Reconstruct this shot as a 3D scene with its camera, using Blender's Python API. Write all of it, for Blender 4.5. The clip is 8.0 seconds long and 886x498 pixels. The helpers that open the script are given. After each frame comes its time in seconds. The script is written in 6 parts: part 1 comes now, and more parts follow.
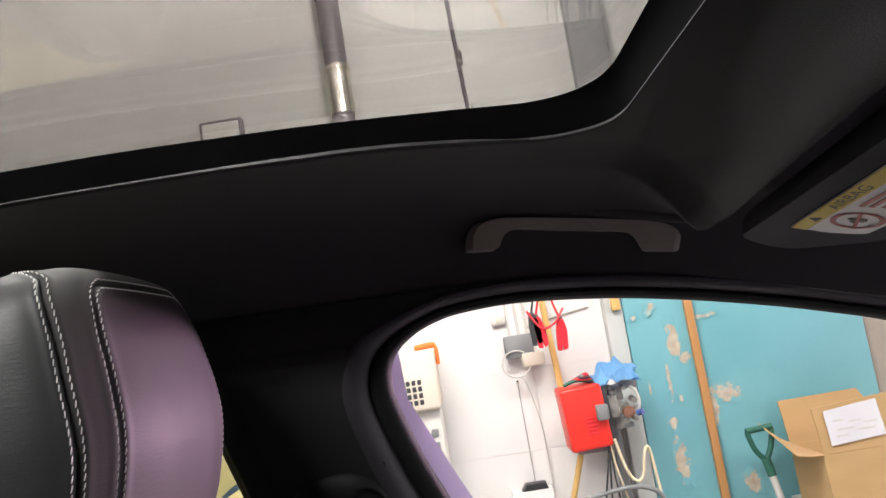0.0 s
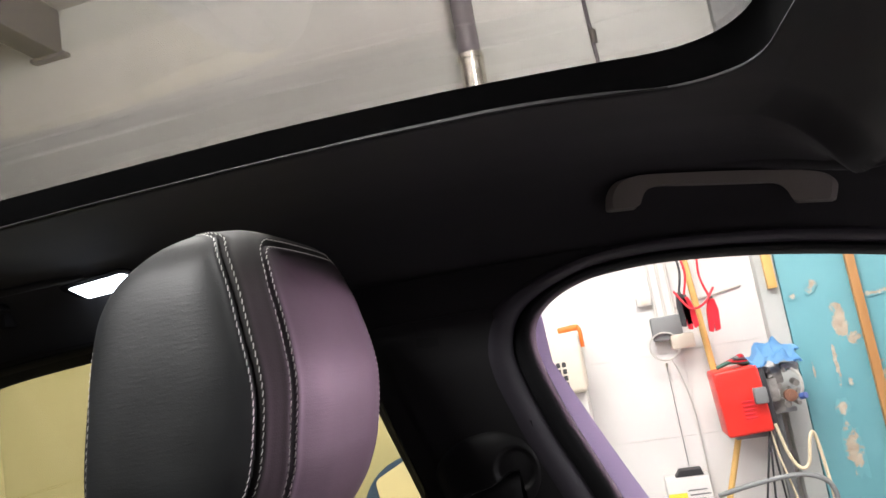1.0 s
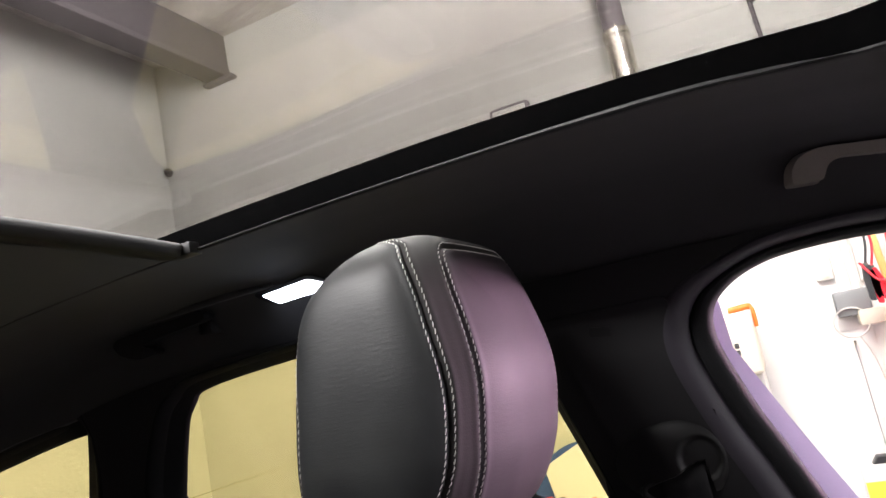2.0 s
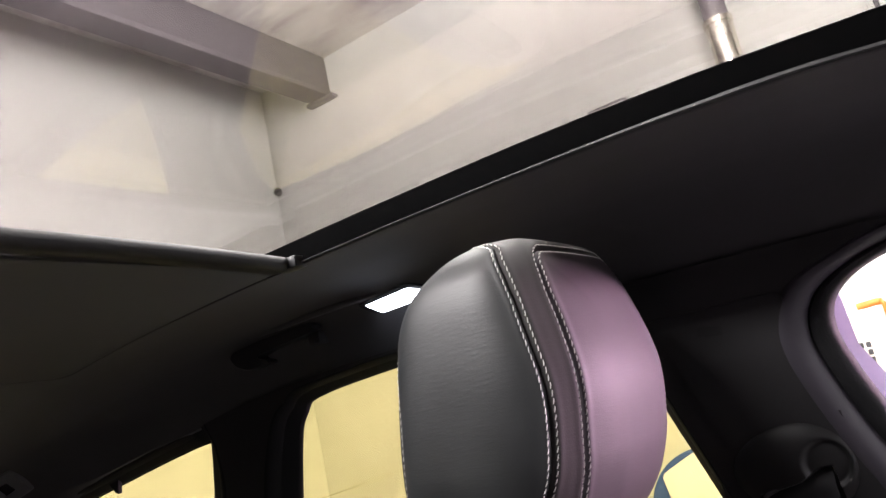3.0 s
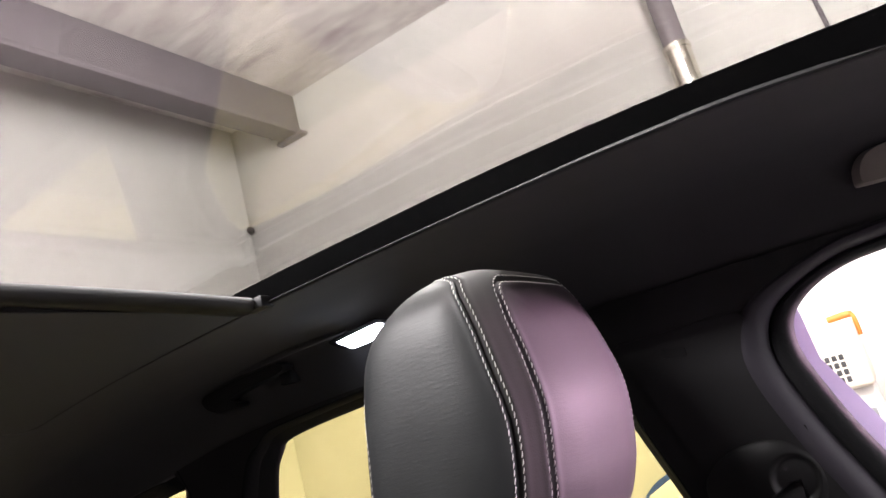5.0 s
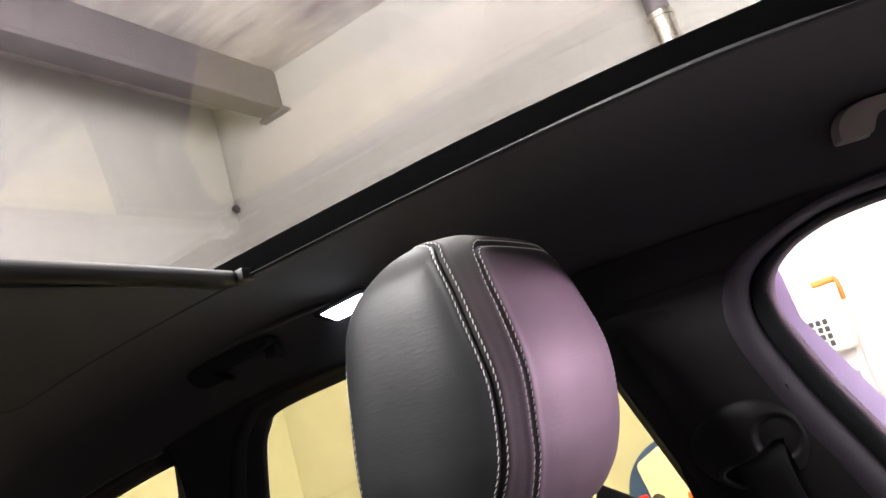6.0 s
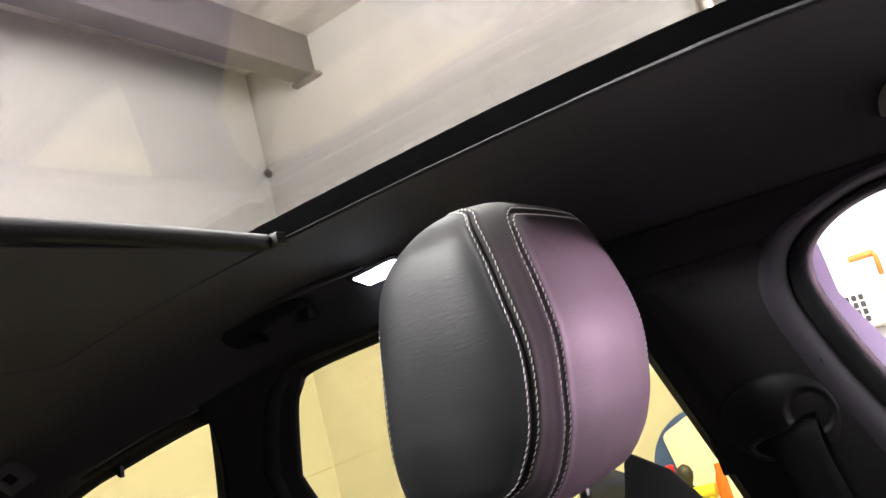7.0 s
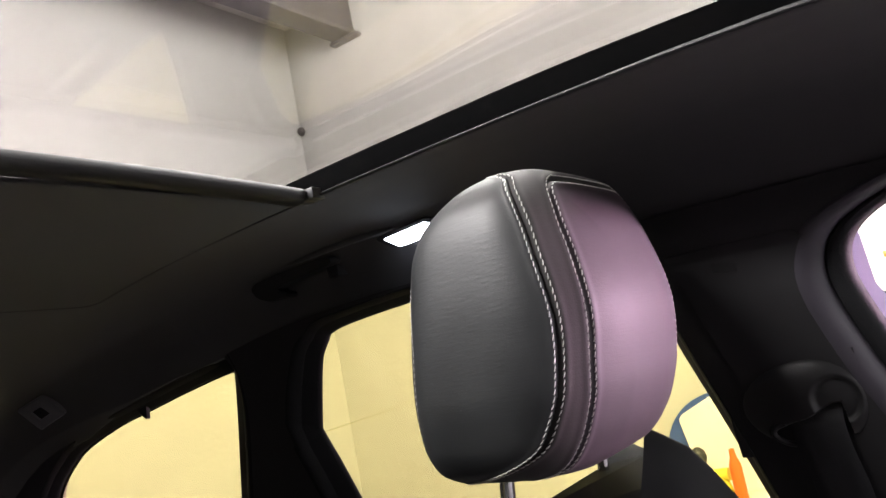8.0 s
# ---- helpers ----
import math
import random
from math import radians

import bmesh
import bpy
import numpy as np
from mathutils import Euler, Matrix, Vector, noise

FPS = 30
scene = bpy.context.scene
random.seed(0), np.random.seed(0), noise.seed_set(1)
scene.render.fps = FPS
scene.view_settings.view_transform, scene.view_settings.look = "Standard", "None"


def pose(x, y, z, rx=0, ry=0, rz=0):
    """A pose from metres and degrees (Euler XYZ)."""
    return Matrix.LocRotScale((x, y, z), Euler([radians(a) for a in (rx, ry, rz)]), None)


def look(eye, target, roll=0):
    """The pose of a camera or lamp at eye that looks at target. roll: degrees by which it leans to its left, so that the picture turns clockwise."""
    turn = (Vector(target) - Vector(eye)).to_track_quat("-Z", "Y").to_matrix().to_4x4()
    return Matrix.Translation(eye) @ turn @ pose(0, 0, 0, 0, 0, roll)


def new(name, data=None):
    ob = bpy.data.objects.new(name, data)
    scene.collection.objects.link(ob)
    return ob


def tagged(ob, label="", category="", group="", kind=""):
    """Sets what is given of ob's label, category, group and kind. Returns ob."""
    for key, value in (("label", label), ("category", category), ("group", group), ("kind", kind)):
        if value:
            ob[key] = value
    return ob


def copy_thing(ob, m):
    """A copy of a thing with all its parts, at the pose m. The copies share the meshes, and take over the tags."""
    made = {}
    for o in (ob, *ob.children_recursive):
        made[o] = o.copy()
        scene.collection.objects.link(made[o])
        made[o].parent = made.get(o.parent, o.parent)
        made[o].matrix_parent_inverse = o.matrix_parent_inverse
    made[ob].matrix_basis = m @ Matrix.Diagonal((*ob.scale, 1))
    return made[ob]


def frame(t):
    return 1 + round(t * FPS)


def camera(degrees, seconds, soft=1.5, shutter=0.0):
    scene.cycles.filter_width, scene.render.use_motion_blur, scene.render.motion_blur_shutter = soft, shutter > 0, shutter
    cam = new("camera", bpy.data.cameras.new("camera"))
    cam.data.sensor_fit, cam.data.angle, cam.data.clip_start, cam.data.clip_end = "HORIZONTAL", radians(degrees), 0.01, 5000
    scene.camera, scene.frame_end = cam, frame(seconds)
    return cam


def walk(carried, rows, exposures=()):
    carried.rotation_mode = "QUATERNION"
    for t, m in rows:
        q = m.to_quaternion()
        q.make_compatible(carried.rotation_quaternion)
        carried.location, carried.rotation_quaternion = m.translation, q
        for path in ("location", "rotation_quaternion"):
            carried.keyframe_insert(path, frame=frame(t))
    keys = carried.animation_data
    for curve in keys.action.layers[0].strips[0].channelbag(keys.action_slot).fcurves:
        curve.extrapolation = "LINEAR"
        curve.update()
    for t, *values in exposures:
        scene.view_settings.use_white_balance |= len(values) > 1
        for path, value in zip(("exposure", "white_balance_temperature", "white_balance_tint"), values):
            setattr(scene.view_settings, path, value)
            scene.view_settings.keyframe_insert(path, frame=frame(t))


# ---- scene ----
cam = camera(62.7, 8.0)
PATH = [
    (0, (0.2299, -0.0122, 1.3601), (-1.7539, -0.0188, 1.6142), -9.04),
    (0.5, (0.2400, -0.0149, 1.3397), (-1.7322, -0.1475, 1.6403), -9.18),
    (1, (0.2460, -0.0167, 1.3274), (-1.6950, -0.4023, 1.6192), -9.58),
    (1.5, (0.2540, -0.0357, 1.3293), (-1.6299, -0.6355, 1.6336), -10.43),
    (1.7, (0.2624, -0.0332, 1.3327), (-1.5943, -0.7093, 1.6449), -10.83),
    (2.8, (0.2678, -0.0173, 1.3414), (-1.4371, -0.9996, 1.7373), -12.17),
    (3, (0.2619, -0.0210, 1.3330), (-1.4119, -1.0375, 1.7408), -12.31),
    (3.5, (0.2676, -0.0103, 1.3325), (-1.3114, -1.1455, 1.7976), -12.15),
    (4, (0.2851, -0.0041, 1.3245), (-1.2164, -1.2143, 1.8552), -12.12),
    (4.5, (0.2729, -0.0082, 1.3273), (-1.3192, -1.1000, 1.8503), -13.67),
    (5, (0.2599, -0.0051, 1.3304), (-1.4409, -0.9444, 1.8048), -15.29),
    (5.2, (0.2610, -0.0052, 1.3283), (-1.4557, -0.9204, 1.7932), -15.45),
    (6.3, (0.2495, -0.0038, 1.3207), (-1.4684, -0.9532, 1.7016), -16.43),
    (6.5, (0.2515, -0.0039, 1.3246), (-1.4633, -0.9632, 1.6969), -15.89),
    (7, (0.2550, -0.0069, 1.3215), (-1.4257, -1.0360, 1.6610), -15.02),
    (7.5, (0.2612, -0.0086, 1.3305), (-1.3860, -1.0979, 1.6470), -13.31),
    (8, (0.2606, -0.0143, 1.3178), (-1.3817, -1.1230, 1.5904), -11.04),
]
EXPOSURES = [(0, -0.06, 6440, 6.5), (1.5, 0.12, 6400, 7), (3.0, 0.74, 6460, 11), (4.5, 0.76, 6450, 11), (6.5, 0.76, 6450, 9.5), (8.0, 0.84, 6440, 9)]
walk(cam, [(t, look(eye, target, roll)) for t, eye, target, roll in PATH], EXPOSURES)

# ---------------------------------------------------------------- light
world = bpy.data.worlds.new("world")
scene.world = world
world.use_nodes = True
wn = world.node_tree.nodes
sky = wn.new("ShaderNodeTexSky")
sky.sky_type, sky.sun_disc = "NISHITA", False
sky.sun_elevation, sky.sun_rotation = radians(35), radians(20)
wn["Background"].inputs["Strength"].default_value = 0.08
world.node_tree.links.new(sky.outputs[0], wn["Background"].inputs["Color"])


def area_lamp(name, m, size_x, size_y, watts, colour):
    data = bpy.data.lights.new(name, "AREA")
    data.shape, data.size, data.size_y, data.energy, data.color = "RECTANGLE", size_x, size_y, watts, colour
    ob = new(name, data)
    ob.matrix_world = m
    return ob


# added fill lamps, none in view: pink side and front ones ahead of the car, others under the ceiling
area_lamp("pink_side_fill", look((-3.14, 3.1, 1.13), (-0.4, -0.2, 1.36)), 0.95, 0.24, 44, (1.0, 0.63, 0.87)).data.spread = radians(75)
# low strip lamp added at the unseen front wall to light the cabin
area_lamp("front_fill", look((-0.75, 4.92, 1.30), (-0.75, 0, 1.34)), 3.3, 0.12, 70, (0.985, 0.94, 1.0))
# unseen overhead lamps; the upward ones, two tilted, brighten walls and ceiling
ADDED_TUBES = ((-1.3, 2.6), (-1.6, 0.2), (-1.2, -0.75), (1.1, -1.3))
ADDED_TUBE_Z = 3.02
for (tx, ty), down, up in zip(ADDED_TUBES, (46, 74, 40, 100), (14, 60, 105, 95)):
    area_lamp("overhead_fill", look((tx, ty, ADDED_TUBE_Z - 0.1), (tx, ty, 0)), 0.25, 1.25, down, (1.0, 0.96, 0.95))
    area_lamp("overhead_fill", look((tx, ty, ADDED_TUBE_Z + 0.05), (tx - (4.4 if ty == 0.2 else 0.0), ty - (7.0 if ty == -0.75 else 0.0), 9)), 0.25, 1.25, up, (1.0, 0.96, 0.95))


# ---------------------------------------------------------------- materials
def node_material(name, rough=0.5, metal=0.0):
    mat = bpy.data.materials.new(name)
    mat.use_nodes = True
    bsdf = mat.node_tree.nodes["Principled BSDF"]
    bsdf.inputs["Roughness"].default_value = rough
    bsdf.inputs["Metallic"].default_value = metal
    return mat, mat.node_tree.nodes, mat.node_tree.links, bsdf


def surface(name, dark, light, scale=6.0, grain=220.0, rough=0.6, metal=0.0, bump=0.15, grain_mix=0.3, spec=0.5, depth=0.002, stretch=(1, 1, 1), rough_var=0.08):
    """A two-scale surface: broad stains from dark to light, fine grain in colour and relief."""
    mat, n, l, bsdf = node_material(name, rough, metal)
    co = n.new("ShaderNodeTexCoord")
    mp = n.new("ShaderNodeMapping")
    mp.inputs["Scale"].default_value = stretch
    l.new(co.outputs["Object"], mp.inputs["Vector"])
    big = n.new("ShaderNodeTexNoise")
    big.inputs["Scale"].default_value, big.inputs["Detail"].default_value = scale, 6
    fine = n.new("ShaderNodeTexNoise")
    fine.inputs["Scale"].default_value, fine.inputs["Detail"].default_value = grain, 3
    l.new(mp.outputs[0], big.inputs["Vector"])
    l.new(mp.outputs[0], fine.inputs["Vector"])
    mix = n.new("ShaderNodeMix")
    mix.data_type = "FLOAT"
    mix.inputs[0].default_value = grain_mix
    l.new(big.outputs["Fac"], mix.inputs[2])
    l.new(fine.outputs["Fac"], mix.inputs[3])
    ramp = n.new("ShaderNodeValToRGB")
    ramp.color_ramp.elements[0].position, ramp.color_ramp.elements[1].position = 0.3, 0.7
    ramp.color_ramp.elements[0].color, ramp.color_ramp.elements[1].color = (*dark, 1), (*light, 1)
    l.new(mix.outputs[0], ramp.inputs[0])
    l.new(ramp.outputs[0], bsdf.inputs["Base Color"])
    rr = n.new("ShaderNodeMapRange")
    rr.inputs["To Min"].default_value, rr.inputs["To Max"].default_value = max(0.02, rough - rough_var), min(1, rough + rough_var)
    l.new(big.outputs["Fac"], rr.inputs["Value"])
    l.new(rr.outputs[0], bsdf.inputs["Roughness"])
    bp = n.new("ShaderNodeBump")
    bp.inputs["Strength"].default_value, bp.inputs["Distance"].default_value = bump, depth
    l.new(fine.outputs["Fac"], bp.inputs["Height"])
    l.new(bp.outputs[0], bsdf.inputs["Normal"])
    bsdf.inputs["Specular IOR Level"].default_value = spec
    return mat


def leather(name, colour, rough=0.42, spec=0.5):
    """Grained hide: small cells, long creases across, worn spots of gloss."""
    mat, n, l, bsdf = node_material(name, rough)
    co = n.new("ShaderNodeTexCoord")
    cell = n.new("ShaderNodeTexVoronoi")
    cell.feature = "DISTANCE_TO_EDGE"
    cell.inputs["Scale"].default_value = 480
    crease = n.new("ShaderNodeTexNoise")
    crease.inputs["Scale"].default_value, crease.inputs["Detail"].default_value = 150, 3
    mp = n.new("ShaderNodeMapping")
    mp.inputs["Scale"].default_value = (0.5, 0.5, 3.2)
    l.new(co.outputs["Object"], mp.inputs["Vector"])
    l.new(mp.outputs[0], crease.inputs["Vector"])
    l.new(co.outputs["Object"], cell.inputs["Vector"])
    patch = n.new("ShaderNodeTexNoise")
    patch.inputs["Scale"].default_value, patch.inputs["Detail"].default_value = 14, 4
    l.new(co.outputs["Object"], patch.inputs["Vector"])
    ramp = n.new("ShaderNodeValToRGB")
    ramp.color_ramp.elements[0].position, ramp.color_ramp.elements[1].position = 0.35, 0.7
    ramp.color_ramp.elements[0].color = (*[c * 0.82 for c in colour], 1)
    ramp.color_ramp.elements[1].color = (*[c * 1.15 for c in colour], 1)
    l.new(patch.outputs["Fac"], ramp.inputs[0])
    l.new(ramp.outputs[0], bsdf.inputs["Base Color"])
    rr = n.new("ShaderNodeMapRange")
    rr.inputs["To Min"].default_value, rr.inputs["To Max"].default_value = rough - 0.08, rough + 0.1
    l.new(patch.outputs["Fac"], rr.inputs["Value"])
    l.new(rr.outputs[0], bsdf.inputs["Roughness"])
    b1 = n.new("ShaderNodeBump")
    b1.inputs["Strength"].default_value, b1.inputs["Distance"].default_value = 0.14, 0.0006
    l.new(cell.outputs["Distance"], b1.inputs["Height"])
    b2 = n.new("ShaderNodeBump")
    b2.inputs["Strength"].default_value, b2.inputs["Distance"].default_value = 0.12, 0.0011
    l.new(crease.outputs["Fac"], b2.inputs["Height"])
    l.new(b1.outputs[0], b2.inputs["Normal"])
    l.new(b2.outputs[0], bsdf.inputs["Normal"])
    bsdf.inputs["Specular IOR Level"].default_value = spec
    return mat


def pane(name, tint, gloss=0.03):
    """Thin sheet glass: clear with a tint, and a mirror by Fresnel; faint smears in the gloss."""
    mat = bpy.data.materials.new(name)
    mat.use_nodes = True
    n, l = mat.node_tree.nodes, mat.node_tree.links
    n.remove(n["Principled BSDF"])
    clear = n.new("ShaderNodeBsdfTransparent")
    clear.inputs[0].default_value = (*tint, 1)
    shine = n.new("ShaderNodeBsdfGlossy")
    shine.inputs["Roughness"].default_value = 0.01
    co = n.new("ShaderNodeTexCoord")
    smear = n.new("ShaderNodeTexNoise")
    smear.inputs["Scale"].default_value, smear.inputs["Detail"].default_value = 5, 5
    l.new(co.outputs["Object"], smear.inputs["Vector"])
    rr = n.new("ShaderNodeMapRange")
    rr.inputs["From Min"].default_value, rr.inputs["From Max"].default_value = 0.4, 0.75
    rr.inputs["To Min"].default_value, rr.inputs["To Max"].default_value = 0.022, 0.036
    l.new(smear.outputs["Fac"], rr.inputs["Value"])
    l.new(rr.outputs[0], shine.inputs["Roughness"])
    lw = n.new("ShaderNodeLayerWeight")
    lw.inputs["Blend"].default_value = 0.5
    steep = n.new("ShaderNodeMath")
    steep.operation = "POWER"
    steep.inputs[1].default_value = 3.4
    l.new(lw.outputs["Facing"], steep.inputs[0])
    fr = n.new("ShaderNodeMapRange")
    fr.inputs["To Min"].default_value, fr.inputs["To Max"].default_value = gloss, 0.75
    l.new(steep.outputs[0], fr.inputs["Value"])
    mix = n.new("ShaderNodeMixShader")
    l.new(fr.outputs[0], mix.inputs[0])
    l.new(clear.outputs[0], mix.inputs[1])
    l.new(shine.outputs[0], mix.inputs[2])
    l.new(mix.outputs[0], n["Material Output"].inputs["Surface"])
    return mat


def glow(name, colour, strength):
    mat, n, l, bsdf = node_material(name, 0.3)
    bsdf.inputs["Base Color"].default_value = (0.8, 0.8, 0.8, 1)
    bsdf.inputs["Emission Color"].default_value = (*colour, 1)
    bsdf.inputs["Emission Strength"].default_value = strength
    return mat


def weave(name, dark, light):
    """Knitted headliner cloth."""
    mat = surface(name, dark, light, scale=3, grain=900, rough=0.95, bump=0.5, grain_mix=0.35, spec=0.15, depth=0.0008)
    mat.node_tree.nodes["Principled BSDF"].inputs["Sheen Weight"].default_value = 0.15
    return mat


def flaked_paint(name, paint_dark, paint_light):
    """A patch where wall paint has come off: bare plaster in the middle, ragged islands of paint towards the rim."""
    mat = surface(name, (0.33, 0.25, 0.175), (0.58, 0.51, 0.40), scale=30, grain=160, rough=0.9, bump=0.4, depth=0.003)
    n, l = mat.node_tree.nodes, mat.node_tree.links
    bsdf = n["Principled BSDF"]
    bare = bsdf.inputs["Base Color"].links[0].from_socket
    co = n.new("ShaderNodeTexCoord")
    centre = n.new("ShaderNodeVectorMath")
    centre.operation = "SUBTRACT"
    centre.inputs[1].default_value = (0.5, 0.5, 0.5)
    l.new(co.outputs["Generated"], centre.inputs[0])
    flat = n.new("ShaderNodeVectorMath")
    flat.operation = "MULTIPLY"
    flat.inputs[1].default_value = (0, 1, 1)
    l.new(centre.outputs[0], flat.inputs[0])
    far = n.new("ShaderNodeVectorMath")
    far.operation = "LENGTH"
    l.new(flat.outputs[0], far.inputs[0])
    ragged = n.new("ShaderNodeTexNoise")
    ragged.inputs["Scale"].default_value, ragged.inputs["Detail"].default_value, ragged.inputs["Roughness"].default_value = 34, 6, 0.65
    l.new(co.outputs["Object"], ragged.inputs["Vector"])
    total = n.new("ShaderNodeMath")
    total.operation = "MULTIPLY_ADD"
    total.inputs[1].default_value = 1.5
    l.new(ragged.outputs["Fac"], total.inputs[0])
    l.new(far.outputs["Value"], total.inputs[2])
    edge_ramp = n.new("ShaderNodeMapRange")
    edge_ramp.inputs["From Min"].default_value, edge_ramp.inputs["From Max"].default_value = 0.98, 1.14
    l.new(total.outputs[0], edge_ramp.inputs["Value"])
    broad = n.new("ShaderNodeTexNoise")
    broad.inputs["Scale"].default_value, broad.inputs["Detail"].default_value = 2.4, 6
    l.new(co.outputs["Object"], broad.inputs["Vector"])
    paint = n.new("ShaderNodeValToRGB")
    paint.color_ramp.elements[0].position, paint.color_ramp.elements[1].position = 0.3, 0.7
    paint.color_ramp.elements[0].color, paint.color_ramp.elements[1].color = (*paint_dark, 1), (*paint_light, 1)
    l.new(broad.outputs["Fac"], paint.inputs[0])
    mix = n.new("ShaderNodeMix")
    mix.data_type = "RGBA"
    l.new(edge_ramp.outputs[0], mix.inputs["Factor"])
    l.new(bare, mix.inputs[6])
    l.new(paint.outputs[0], mix.inputs[7])
    l.new(mix.outputs[2], bsdf.inputs["Base Color"])
    return mat


